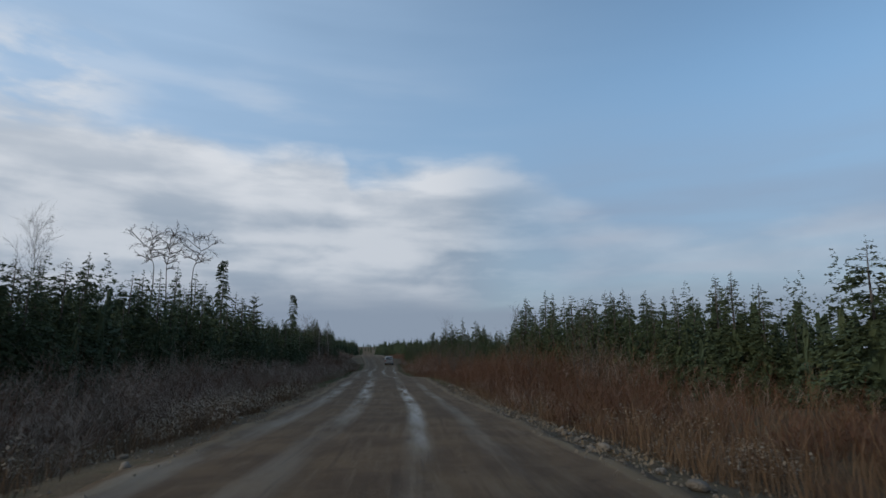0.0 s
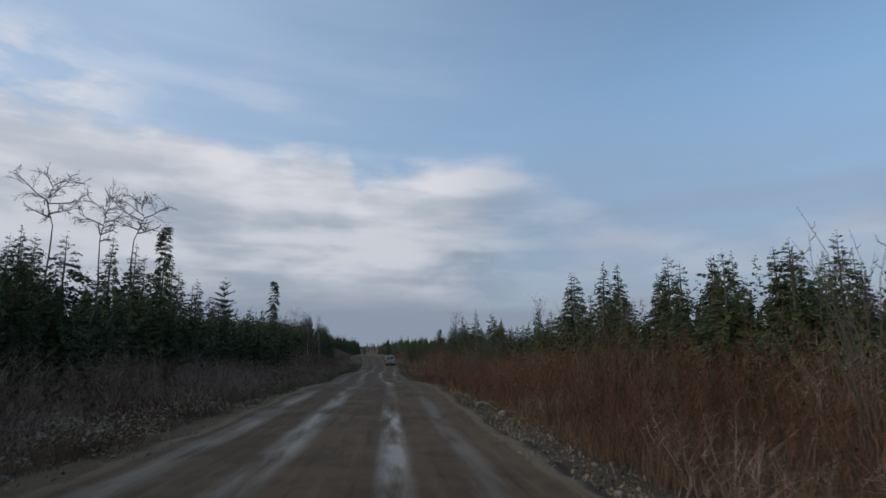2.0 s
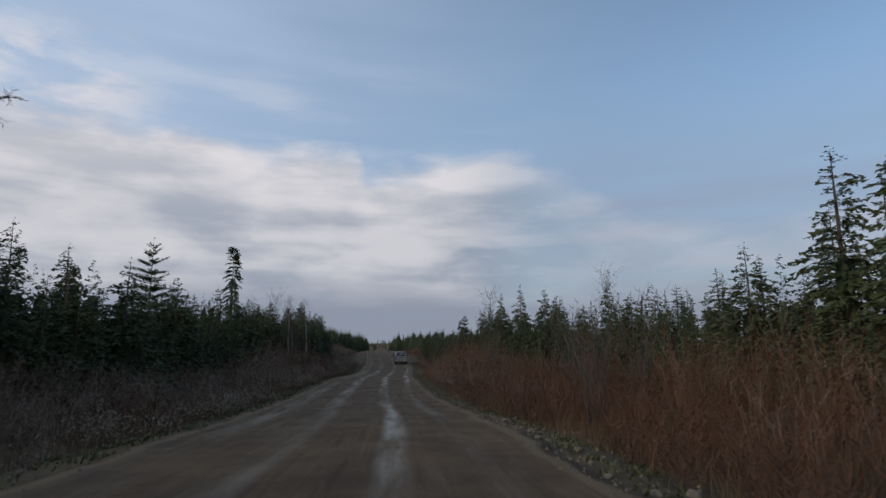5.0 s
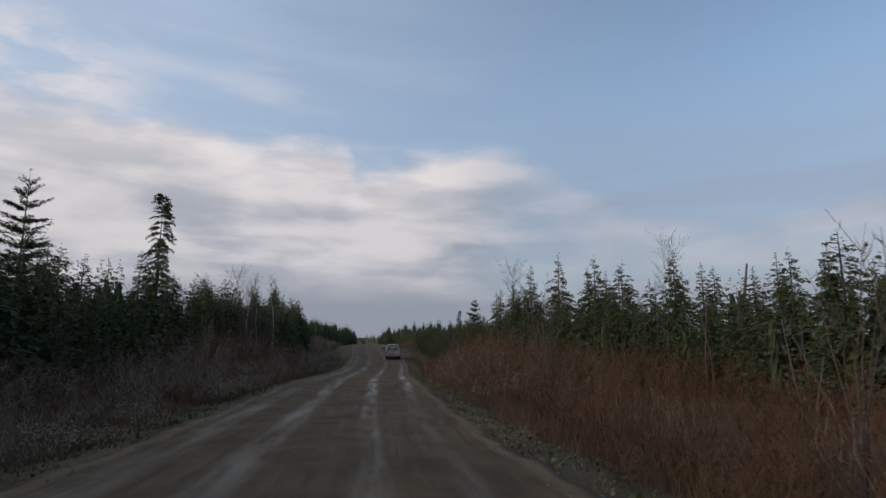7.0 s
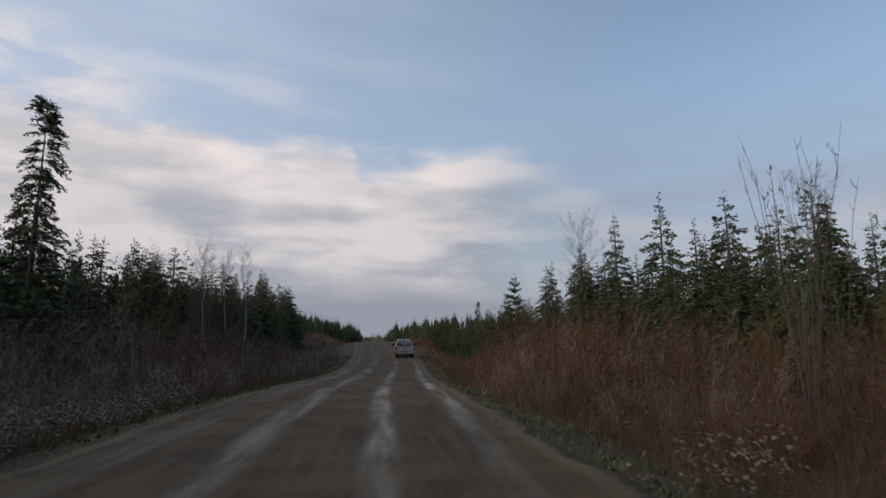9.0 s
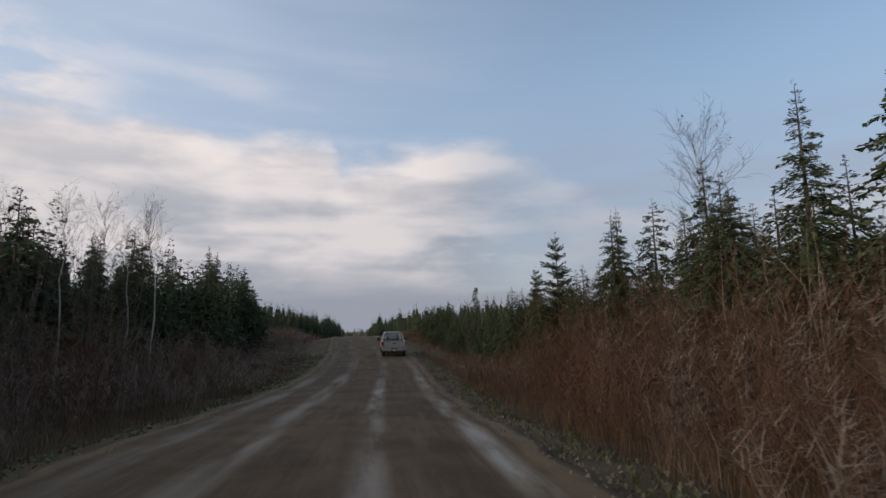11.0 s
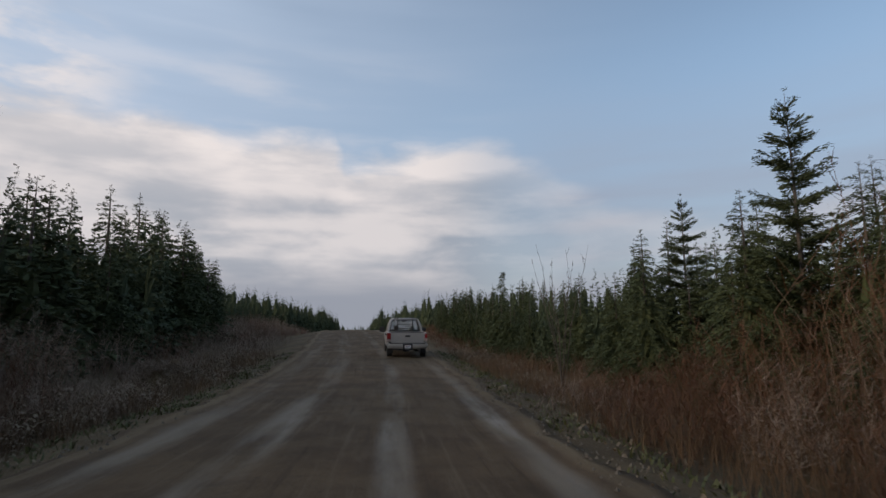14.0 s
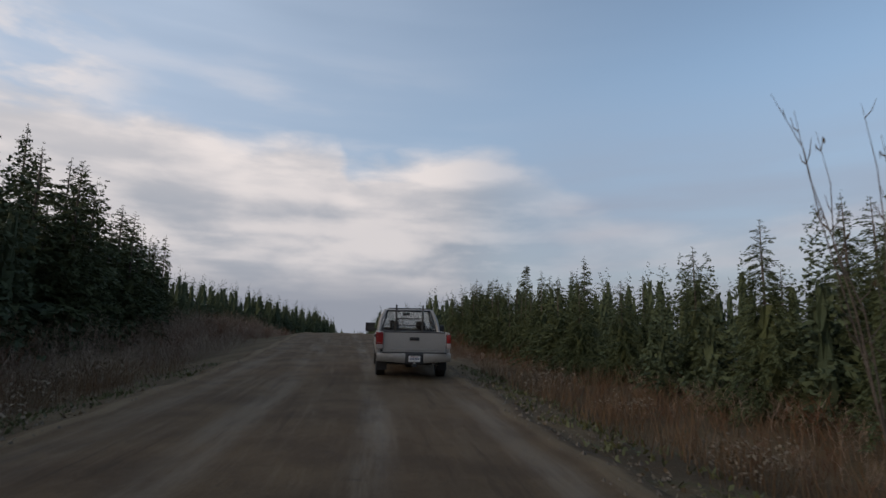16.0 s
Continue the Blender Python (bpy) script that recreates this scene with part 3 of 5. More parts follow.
rnd = random.Random(11)
DENSE = "dense dark green spruce tree at the forest edge"
NARROW = "narrow dark green spruce tree in the forest edge"
BROAD = "broad young green spruce tree beside the thicket"
SLIM = "tall slender spruce tree with a pointed top"
FULL = "full dark green spruce tree above the thicket"
CLUMPY = dict(dens=1.0, step=0.10, blade=0.34, wide=0.066, whorl=0.24, fan=2)
PROTOS = {
    "a": [(build_spruce(1, 9.0, 2.1, DENSE, power=0.9, **CLUMPY), 9.0), (build_spruce(101, 9.0, 2.3, DENSE, power=1.05, ragged=0.32, **CLUMPY), 9.0)],
    "n": [(build_spruce(2, 8.0, 1.5, NARROW, power=0.78, tip=0.09, ragged=0.3, **CLUMPY), 8.0), (build_spruce(102, 8.0, 1.3, NARROW, power=0.78, tip=0.09, ragged=0.34, **CLUMPY), 8.0)],
    "w": [(build_spruce(3, 7.0, 2.3, BROAD, power=0.95, start=0.02, **CLUMPY), 7.0), (build_spruce(103, 7.0, 2.5, BROAD, power=1.05, start=0.02, ragged=0.3, **CLUMPY), 7.0)],
    "t": [(build_spruce(4, 10.0, 1.8, SLIM, power=0.95, tip=0.09, ragged=0.3, **CLUMPY), 10.0), (build_spruce(104, 10.0, 1.6, SLIM, power=0.85, tip=0.09, ragged=0.36, **CLUMPY), 10.0)],
    "s": [(build_spruce(5, 5.0, 1.6, "small bushy green spruce tree behind the shrubs", power=0.95, start=0.01, **CLUMPY), 5.0)],
    "F": [(build_spruce(12, 8.0, 2.3, FULL, power=1.12, start=0.02, dens=1.35, step=0.075, blade=0.27, wide=0.033, whorl=0.24, ragged=0.30), 8.0), (build_spruce(112, 8.0, 2.1, FULL, power=1.0, start=0.02, dens=1.35, step=0.075, blade=0.27, wide=0.033, whorl=0.24, ragged=0.34), 8.0)],
    "G": [(build_spruce(13, 7.0, 2.1, "bushy green spruce tree with drooping branches", power=1.0, start=0.02, dens=1.35, step=0.075, blade=0.26, wide=0.033, whorl=0.22, bend=(0.05, -0.5), ragged=0.32), 7.0)],
    "o": [(build_spruce(6, 10.0, 2.3, "tall spruce with open spaced branches against the sky", power=0.85, start=0.12, dens=0.80, step=0.05, blade=0.27, wide=0.030, bend=(0.42, -0.14), whorl=0.62, core=0, tip=0.25, ragged=0.25, stem=0.7), 10.0)],
    "c": [(build_spruce(7, 13.4, 1.38, "tall thin spruce with a dense dark club-shaped top", power=0.42, start=0.18, dens=0.85, step=0.075, blade=0.29, wide=0.052, bend=(0.0, -0.42), whorl=0.42, core=0.10, club=0.13, tip=0.09, ragged=0.35, stem=0.7), 13.4)],
    "A": [(build_bare_tree(8, 14.0, "tall leafless aspen with a rounded spreading crown", crown_from=0.74, reach=0.125, limbs=12, split=5, level=3, steep=0.55, lift=0.05, thin=0.011, trunk_r=0.0085, limb=0.0036, dark_limbs=True, mat=BARK), 14.0),
          (build_bare_tree(108, 14.0, "tall leafless aspen with a crooked stem and flat crown", crown_from=0.77, reach=0.135, limbs=10, split=5, level=3, steep=0.40, lift=0.0, thin=0.011, trunk_r=0.0085, limb=0.0036, dark_limbs=True, mat=BARK, wiggle=0.02), 14.0)],
    "B": [(build_bare_tree(9, 10.0, "leafless pale birch with fine upright branches", crown_from=0.30, reach=0.20, limbs=30, split=7, level=2, steep=1.7, lift=0.08, trunk_r=0.0080, limb=0.0011, leaves=40), 10.0),
          (build_bare_tree(109, 10.0, "slender leafless birch with a pale crooked stem", crown_from=0.38, reach=0.17, limbs=24, split=7, level=2, steep=2.0, lift=0.10, trunk_r=0.0070, limb=0.0011, wiggle=0.022), 10.0)],
    "S": [(build_sapling(10, 6.5, "thin crooked leafless saplings with few withered leaves"), 6.5)],
}
for i, ob in enumerate(o for versions in PROTOS.values() for o, _ in versions):
    ob.matrix_basis = pose(-16 - 2.2 * (i % 2), -4 - 3.5 * i, ground_z(-16 - 2.2 * (i % 2), -4 - 3.5 * i))


def plant(kind, x, y, top, fat=1.0):
    """A copy of a tree whose tip reaches the height top."""
    if 0 < x < 10.8 and 134 < y < 152:
        kind = {"a": "F", "n": "F", "t": "F", "w": "G", "s": "G"}.get(kind, kind)
    ob, h = rnd.choice(PROTOS[kind])
    k = (top - ground_z(x, y)) / h
    return copy_thing(ob, pose(x, y, ground_z(x, y), 0, 0, rnd.uniform(0, 360)) @ Matrix.Diagonal((k * fat, k * fat, k, 1)))


# trees that stand out: kind, x, y, height of the tip
LANDMARKS = [
    ("c", -16.5, 107.1, 11.5), ("c", -19.2, 71.1, 12.2), ("n", -21.9, 73.7, 10.0), ("A", -23.3, 61.0, 13.6), ("A", -28.2, 78.5, 16.7), ("A", -24.7, 77.6, 16.6),
    ("a", -18.1, 37.4, 7.6), ("n", -20.0, 36.2, 6.4), ("a", -18.0, 30.2, 6.2), ("B", -16.5, 29.0, 7.4), ("n", -21.7, 54.0, 8.1), ("t", -15.8, 63.9, 7.8), ("n", -20.9, 53.6, 7.4), ("n", -14.7, 44.5, 6.3), ("t", -26.6, 77.5, 12.6), ("n", -14.7, 62.3, 7.2),
    ("t", -26.2, 75.8, 9.0), ("t", -24.1, 76.9, 11.7), ("n", -18.6, 88.2, 4.8), ("n", -18.4, 108.8, 7.6), ("n", -17.1, 119.5, 6.7), ("a", -22.0, 55.5, 9.0),
    ("o", -21.6, 99.5, 11.0), ("n", -17.0, 77.7, 6.7), ("n", -13.7, 63.5, 6.6), ("B", -12.1, 127.8, 6.9), ("B", -17.7, 134.6, 8.6),
    ("n", -15.9, 143.6, 6.2), ("a", -22.7, 153.6, 10.0), ("n", -18.4, 148.1, 8.0), ("t", -19.5, 152.6, 8.8), ("n", -18.4, 161.1, 9.4), ("n", -19.8, 168.6, 10.7), ("n", -20.8, 171.5, 10.4),
    ("t", -18.0, 158.9, 10.1), ("t", -18.6, 164.4, 10.1), ("n", -17.3, 170.9, 8.2), ("n", -20.0, 175.2, 9.3), ("n", -17.0, 176.2, 7.5), ("A", -28.2, 195.5, 8.5), ("A", -26.1, 192.5, 8.0),
    ("a", 17.2, 60.0, 6.6), ("a", 17.8, 53.4, 6.4), ("a", 14.8, 52.0, 5.4), ("w", 14.2, 55.6, 5.2), ("a", 16.6, 64.6, 6.2), ("w", 14.6, 66.8, 5.0), ("a", 17.4, 44.6, 5.4), ("w", 15.4, 42.2, 4.8), ("a", 18.4, 39.6, 5.4), ("a", 17.0, 36.4, 5.0), ("n", 15.0, 62.2, 7.4), ("t", 15.9, 55.1, 7.2), ("t", 15.8, 57.4, 7.7), ("n", 14.0, 58.4, 6.9), ("a", 16.7, 72.3, 4.6), ("n", 14.5, 45.1, 6.1), ("t", 19.4, 49.4, 6.9), ("n", 16.2, 47.2, 6.1),
    ("n", 19.4, 42.8, 6.1), ("n", 28.1, 52.5, 6.6), ("a", 21.0, 59.4, 7.3), ("a", 20.5, 66.5, 8.0), ("n", 19.7, 56.3, 5.7), ("a", 23.9, 95.9, 6.2), ("w", 15.7, 99.6, 6.0), ("t", 32.3, 101.6, 5.5),
    ("a", 14.2, 109.1, 8.1), ("a", 24.4, 110.0, 8.6), ("a", 12.3, 110.8, 7.3), ("w", 16.2, 106.3, 7.3), ("w", 17.1, 103.7, 6.2), ("a", 11.7, 115.1, 6.4),
    ("a", 11.7, 123.9, 6.1), ("a", 14.7, 125.3, 7.2), ("w", 13.1, 119.2, 5.4), ("a", 11.2, 137.1, 4.2), ("w", 10.6, 128.8, 3.9), ("w", 9.0, 128.8, 3.3), ("w", 10.7, 126.8, 3.5),
    ("o", 10.0, 128.1, 5.75), ("o", 10.6, 134.7, 4.55), ("w", 8.7, 134.1, 3.2), ("c", 15.4, 189.8, 7.7), ("n", 16.2, 183.7, 6.0), ("n", 15.3, 174.1, 5.4), ("t", 20.4, 188.2, 6.8),
    ("n", 6.2, 167.1, 3.4), ("n", 7.4, 165.2, 3.6), ("a", 9.6, 155.2, 3.6), ("w", 9.3, 144.9, 2.4), ("w", 11.4, 140.7, 3.0), ("t", 14.4, 167.6, 3.0), ("B", 25.0, 112.0, 9.4), ("A", 40.0, 66.0, 9.0),
    ("S", 8.9, 41.0, 3.8), ("S", 9.8, 40.5, 3.5), ("S", 9.0, 27.0, 4.0), ("S", 10.2, 28.2, 3.8), ("S", 8.6, 70.6, 3.0), ("S", 9.2, 69.9, 2.8), ("S", 8.2, 71.6, 2.7),
    ("S", 8.3, 89.6, 3.9), ("S", 5.9, 134.7, 3.1), 
    ("a", -18.8, 127.6, 7.2), ("t", -20.4, 130.6, 7.8), ("a", -17.8, 124.1, 6.6), ("n", -17.1, 132.7, 6.8), ("w", -20.8, 125.6, 6.4), ("a", -22.0, 134.6, 8.2), ("t", -19.8, 137.6, 7.6), ("a", -15.6, 128.7, 5.6), ("a", -16.7, 119.7, 6.4), ("t", -19.1, 117.6, 7.0),
    ("a", 15.0, 112.3, 5.6), ("w", 13.6, 106.8, 4.8), ("a", 18.1, 108.9, 6.0), ("w", 15.3, 103.3, 4.2), ("a", 19.7, 104.4, 5.4), ("a", 17.8, 99.4, 4.8), ("w", 14.0, 115.8, 4.8), ("a", 16.4, 117.8, 6.0), ("a", 19.0, 113.4, 6.6), ("w", 15.1, 121.1, 5.2), ("a", 21.3, 98.4, 5.6), ("a", 16.6, 95.8, 4.2), ("a", 19.1, 90.9, 4.6), ("w", 16.2, 86.3, 3.6), ("a", 17.6, 80.5, 4.4),
    ("w", 9.6, 136.2, 3.0), ("a", 10.6, 139.0, 3.4), ("w", 12.0, 135.7, 3.0), ("a", 14.5, 139.3, 3.8), ("w", 15.5, 134.8, 3.6), ("a", 12.9, 143.3, 3.8), ("w", 16.9, 141.3, 3.4), ("w", 8.8, 141.0, 2.4),
    ("a", 18.6, 25.0, 4.0), ("w", 20.5, 27.5, 3.8), ("a", 17.4, 29.0, 4.2), ("w", 16.5, 22.5, 3.2), ("a", 22.0, 31.0, 4.4), ("w", 19.6, 21.5, 3.6), ("a", 24.0, 29.0, 4.6), ("a", 21.0, 35.0, 4.6), ("a", 15.5, 33.0, 4.0), ("w", 18.5, 33.0, 4.0),
    ("w", 11.1, 131.2, 3.6), ("a", 12.8, 128.7, 4.2), ("w", 12.3, 133.2, 3.4), ("a", 13.4, 126.9, 4.6), ("w", 10.6, 125.4, 3.6), ("a", 12.8, 137.8, 3.4), ("w", 10.0, 131.0, 2.2), ("w", 10.4, 138.8, 2.4),
    ("a", 20.6, 49.6, 7.2), ("w", 18.2, 47.6, 6.6), ("a", 19.7, 43.2, 6.3), ("w", 17.2, 40.5, 4.6), ("w", 18.9, 46.0, 5.0), ("w", 16.9, 50.5, 5.2), ("F", 12.3, 124.6, 6.5), ("a", 17.6, 112.0, 7.3), ("a", 18.4, 109.9, 6.7), ("n", 30.9, 104.4, 7.1), ("a", -15.9, 98.3, 5.4), ("G", 11.5, 113.8, 5.4), ("w", 13.0, 115.9, 5.2),
    ("S", -11.6, 115.3, 4.6), ("S", -12.3, 121.3, 5.2), ("S", -11.1, 111.8, 4.0), ("S", -10.8, 118.6, 4.4),
    ("B", -16.5, 137.7, 8.2), ("S", -14.0, 136.2, 6.0), ("B", -14.4, 130.2, 6.0), ("B", -19.3, 127.1, 7.0), ("S", -14.8, 126.2, 5.4), ("S", -16.4, 132.7, 6.0), ("S", -13.9, 120.2, 4.6), ("S", -17.9, 129.6, 6.2), ("S", -12.6, 87.7, 4.4), ("S", -12.4, 117.8, 3.6), ("S", -11.2, 121.8, 3.0), ("S", -12.2, 124.8, 4.2),
    ("B", 11.8, 115.4, 7.3), ("B", -13.1, 120.7, 5.6),
    ("S", 7.6, 89.5, 4.6), ("S", 8.3, 90.4, 4.2), ("S", 7.4, 64.6, 3.1), ("S", 8.2, 66.0, 3.3), ("S", 8.7, 63.4, 3.3), ("S", 7.1, 63.0, 2.9), ("S", 9.4, 65.2, 3.6), ("S", 7.8, 67.2, 3.0),
]
for k, x, y, top in LANDMARKS:
    if 0 < x < 14.2 and 100 < y < 150:
        k = {"a": "F", "w": "G"}.get(k, k)
    plant(k, x, y, top, (0.75 if y > 130 and x > 0 else 0.6 if y > 72 and x > 0 else 0.65 if y > 72 else 1.0) if k == "S" else 1.15 if k in "nt" and x > 0 and 40 < y < 75 else 1.0)

for x, y, top, fat in ((13.9, 117.1, 5.8, 1.5), (15.4, 118.7, 5.4, 1.5), (16.1, 115.3, 5.4, 1.5)):
    plant("F", x, y, top, fat)  # broad dark firs behind the birch

# forest on both sides: denser at the rim, mixed heights
left_rim = lerp_table([(-40, -14.00), (40, -13.50), (63, -11.52), (90, -13.06), (104, -14.34), (120, -15.16), (128, -14.32), (140, -12.57), (168, -14.13), (176, -17.79), (186, -21.5), (215, -20.5), (245, -17), (275, -14.5), (330, -15)])
right_rim = lerp_table([(-40, 19.00), (14, 18.50), (24, 14.50), (50, 13.50), (80, 15.14), (105, 12.64), (128, 10.68), (138, 8.77), (146, 7.61), (165, 6.73), (190, 6.13), (230, 3.13), (260, 1.03), (330, 0.12)])
left_top = lerp_table([(0, 7.6), (45, 7.8), (60, 7.6), (100, 8.0), (112, 8.8), (120, 10.0), (132, 10.2), (140, 9.2), (150, 9.4), (176, 8.9), (186, 7.3), (330, 8.2)])
right_top = lerp_table([(0, 6.2), (50, 6.6), (70, 6.3), (100, 6.6), (125, 6.8), (135, 4.8), (165, 4.8), (190, 5.8), (330, 6.0)])
kinds = "aaannnttwws"
taken = [(x, y) for _, x, y, _ in LANDMARKS]
woods = Soup()


FILL = [(spruce_crown(200 + i, 8.0, sp, start=0.02, power=pw, dens=0.50, step=0.38, blade=0.52, wide=0.14, ragged=0.3, fan=2, core=0.22, core_to=0.6), 8.0) for i, (sp, pw) in enumerate(((1.7, 1.0), (1.4, 0.9), (2.0, 1.1), (1.55, 1.0)))]
FAR_FILL = [(spruce_crown(210 + i, 8.0, sp, start=0.02, power=pw, dens=0.30, step=0.50, blade=0.70, wide=0.20, core=0.42, core_to=0.78, ragged=0.35, fan=2), 8.0) for i, (sp, pw) in enumerate(((1.7, 1.0), (1.4, 0.9), (2.0, 1.1)))]
FILL, FAR_FILL = ([(np.array(c.v), c.f, h) for c, h in group] for group in (FILL, FAR_FILL))


def woods_tree(x, y, h, rng, near):
    """One spruce of the deeper woods, added to the joined mesh."""
    v, f, h0 = rng.choice(FILL if near else FAR_FILL)
    a, k, wide = rng.uniform(0, 6.28), h / h0, rng.uniform(0.85, 1.25)
    turn = np.array([[math.cos(a), -math.sin(a), 0], [math.sin(a), math.cos(a), 0], [0, 0, 1]])
    woods.put([tuple(p) for p in ((v * [k * wide, k * wide, k]) @ turn.T + [x, y, ground_z(x, y)]).tolist()], f)


for side, rim_at, top_at in ((-1, left_rim, left_top), (1, right_rim, right_top)):
    single = 0
    for i in range(2000):
        y = rnd.uniform(6, 330)
        depth = ((17.0 if side < 0 else 13.0) if y < 180 else 22.0) * rnd.random() ** 1.7
        x = float(rim_at(y)) + side * depth
        room = (1.1 if depth < 3 else 1.5) if depth < 7 else 3.4
        if any((x - a) ** 2 + (y - b) ** 2 < room for a, b in taken):
            continue
        taken.append((x, y))
        h = float(top_at(y)) * 1.05 * (rnd.uniform(0.70, 1.06) if y < 180 else rnd.uniform(0.45, 1.12)) * (0.86 + 0.012 * depth)
        if depth < 4.0 and 14 < y < 184 and single < 100:
            single += 1
            plant(rnd.choice(kinds), x, y, ground_z(x, y) + h, rnd.uniform(0.9, 1.35))
        else:
            woods_tree(x, y, h, rnd, depth < 4.5 and y < 190)
# trees that close in on the road beyond the crest
for i in range(260):
    y, side = rnd.uniform(235, 430), rnd.choice((-1, 1))
    woods_tree(float(road_x(y)) + side * (6.2 + 14.0 * rnd.random() ** 1.6), y, rnd.uniform(4.5, 8.0), rnd, False)
# wooded rise far ahead
for i in range(300):
    x, y = rnd.uniform(-150, 130), rnd.uniform(420, 900)
    woods_tree(x, y, rnd.uniform(5, 8), rnd, False)
tagged(new("deep_woods", woods.mesh("deep_woods", NEEDLES_FAR)), "dense dark spruce woods behind the forest edge", "woods", kind="stuff")

# ---------------------------------------------------------------- thicket
RED = "dense reddish brown leafless shrub beside the road"
GREY = "grey brown leafless shrub beside the road"
red_bushes = [(build_shrub(20, 1.1, 0.95, 60, RED_STEM, "low reddish brown leafless shrub on the verge"), 1.1), (build_shrub(21, 1.8, 1.1, 64, RED_STEM, RED), 1.8),
              (build_shrub(22, 2.6, 1.25, 66, RED_STEM, RED), 2.6), (build_shrub(23, 3.6, 1.35, 66, RED_STEM, "tall reddish brown leafless shrub beside the road"), 3.6)]
grey_bushes = [(build_shrub(24, 1.2, 1.0, 58, GREY_STEM, GREY), 1.2), (build_shrub(25, 2.1, 1.2, 62, GREY_STEM, GREY), 2.1), (build_shrub(26, 3.0, 1.3, 60, GREY_STEM, GREY), 3.0)]
for i, (ob, _) in enumerate(red_bushes + grey_bushes):
    ob.matrix_basis = pose(9.0, -3.0 - 2.5 * i, ground_z(9.0, -3.0 - 2.5 * i))
low_soups = [(shrub_soup(31 + i, h, 1.35, 19, 19, thick=1.35), h) for i, h in enumerate((1.2, 1.9, 2.8, 3.8))]
red_mass, grey_mass = Soup(), Soup()
# height of the thicket along the road, in metres
right_bush = lerp_table([(0, 0.9), (14, 1.0), (20, 1.5), (25, 2.6), (33, 3.5), (44, 3.7), (52, 2.2), (56, 2.8), (60, 3.7), (67, 3.6), (71, 1.2), (76, 1.1), (82, 2.9), (95, 3.0), (105, 3.9), (112, 4.7), (120, 4.9), (124, 4.3), (128, 2.1), (134, 1.0), (150, 0.9), (200, 1.6)])
left_bush = lerp_table([(0, 1.7), (18, 2.2), (35, 2.8), (60, 2.5), (80, 2.1), (95, 2.6), (105, 4.2), (124, 4.4), (132, 3.0), (138, 2.1), (150, 1.6), (200, 2.2)])


def nearest_height(options, h):
    return min(options, key=lambda o: abs(math.log(o[1] / h)))


count = {-1: 0, 1: 0}
for side, rim_at, tall in ((-1, left_rim, left_bush), (1, right_rim, right_bush)):
    y = 4.0
    while y < 210:
        c = float(road_x(y))
        near = (6.6 if side < 0 else 5.9) + 0.5 * math.sin(y * 0.23)
        width = abs(float(rim_at(y)) - c) - near + 2.0
        for j in range(max(2, int(width / 1.5))):
            d = near + (j + rnd.uniform(0.1, 0.9)) * 1.5
            x, yy = c + side * d, y + rnd.uniform(-0.9, 0.9)
            want = 1.2 * rnd.uniform(0.7, 1.15) * float(tall(yy)) * (0.5, 0.78, 1.0, 1.05)[min(j, 3)] * (1.0 + 0.16 * math.sin(yy * 0.61 + j) * math.sin(yy * 0.17))
            if side < 0 and 133 < yy < 144 and d < 10.5:
                want *= 0.4  # low growth round the soil mound
            red = rnd.random() < ((0.86 if yy < 95 else 0.76) if side > 0 else 0.28)
            turn = rnd.uniform(0, 360)
            if j >= 4 and (j + int(y)) % 2:
                continue
            if j < 3 and y < 150 and rnd.random() < 0.64 and count[side] < 145:
                count[side] += 1
                ob, h = nearest_height(red_bushes if red else grey_bushes, want)
                k = want / h
                copy_thing(ob, pose(x, yy, ground_z(x, yy), 0, 0, turn) @ Matrix.Diagonal((k, k, k, 1)))
            else:
                src, h = nearest_height(low_soups, want)
                k = want / h
                m = pose(x, yy, ground_z(x, yy), 0, 0, turn) @ Matrix.Diagonal((k, k, k, 1))
                arr = np.array(src.v) @ np.array(m.to_3x3()).T + np.array(m.translation)
                (red_mass if red else grey_mass).put([tuple(v) for v in arr.tolist()], src.f)
        y += 1.65
tagged(new("thicket_red", red_mass.mesh("thicket_red", RED_STEM)), "mass of reddish brown leafless brush", "brush", kind="stuff")
tagged(new("thicket_grey", grey_mass.mesh("thicket_grey", GREY_STEM)), "mass of grey brown leafless brush", "brush", kind="stuff")

# ---------------------------------------------------------------- verge: dry grass, herbs, leaves, stones


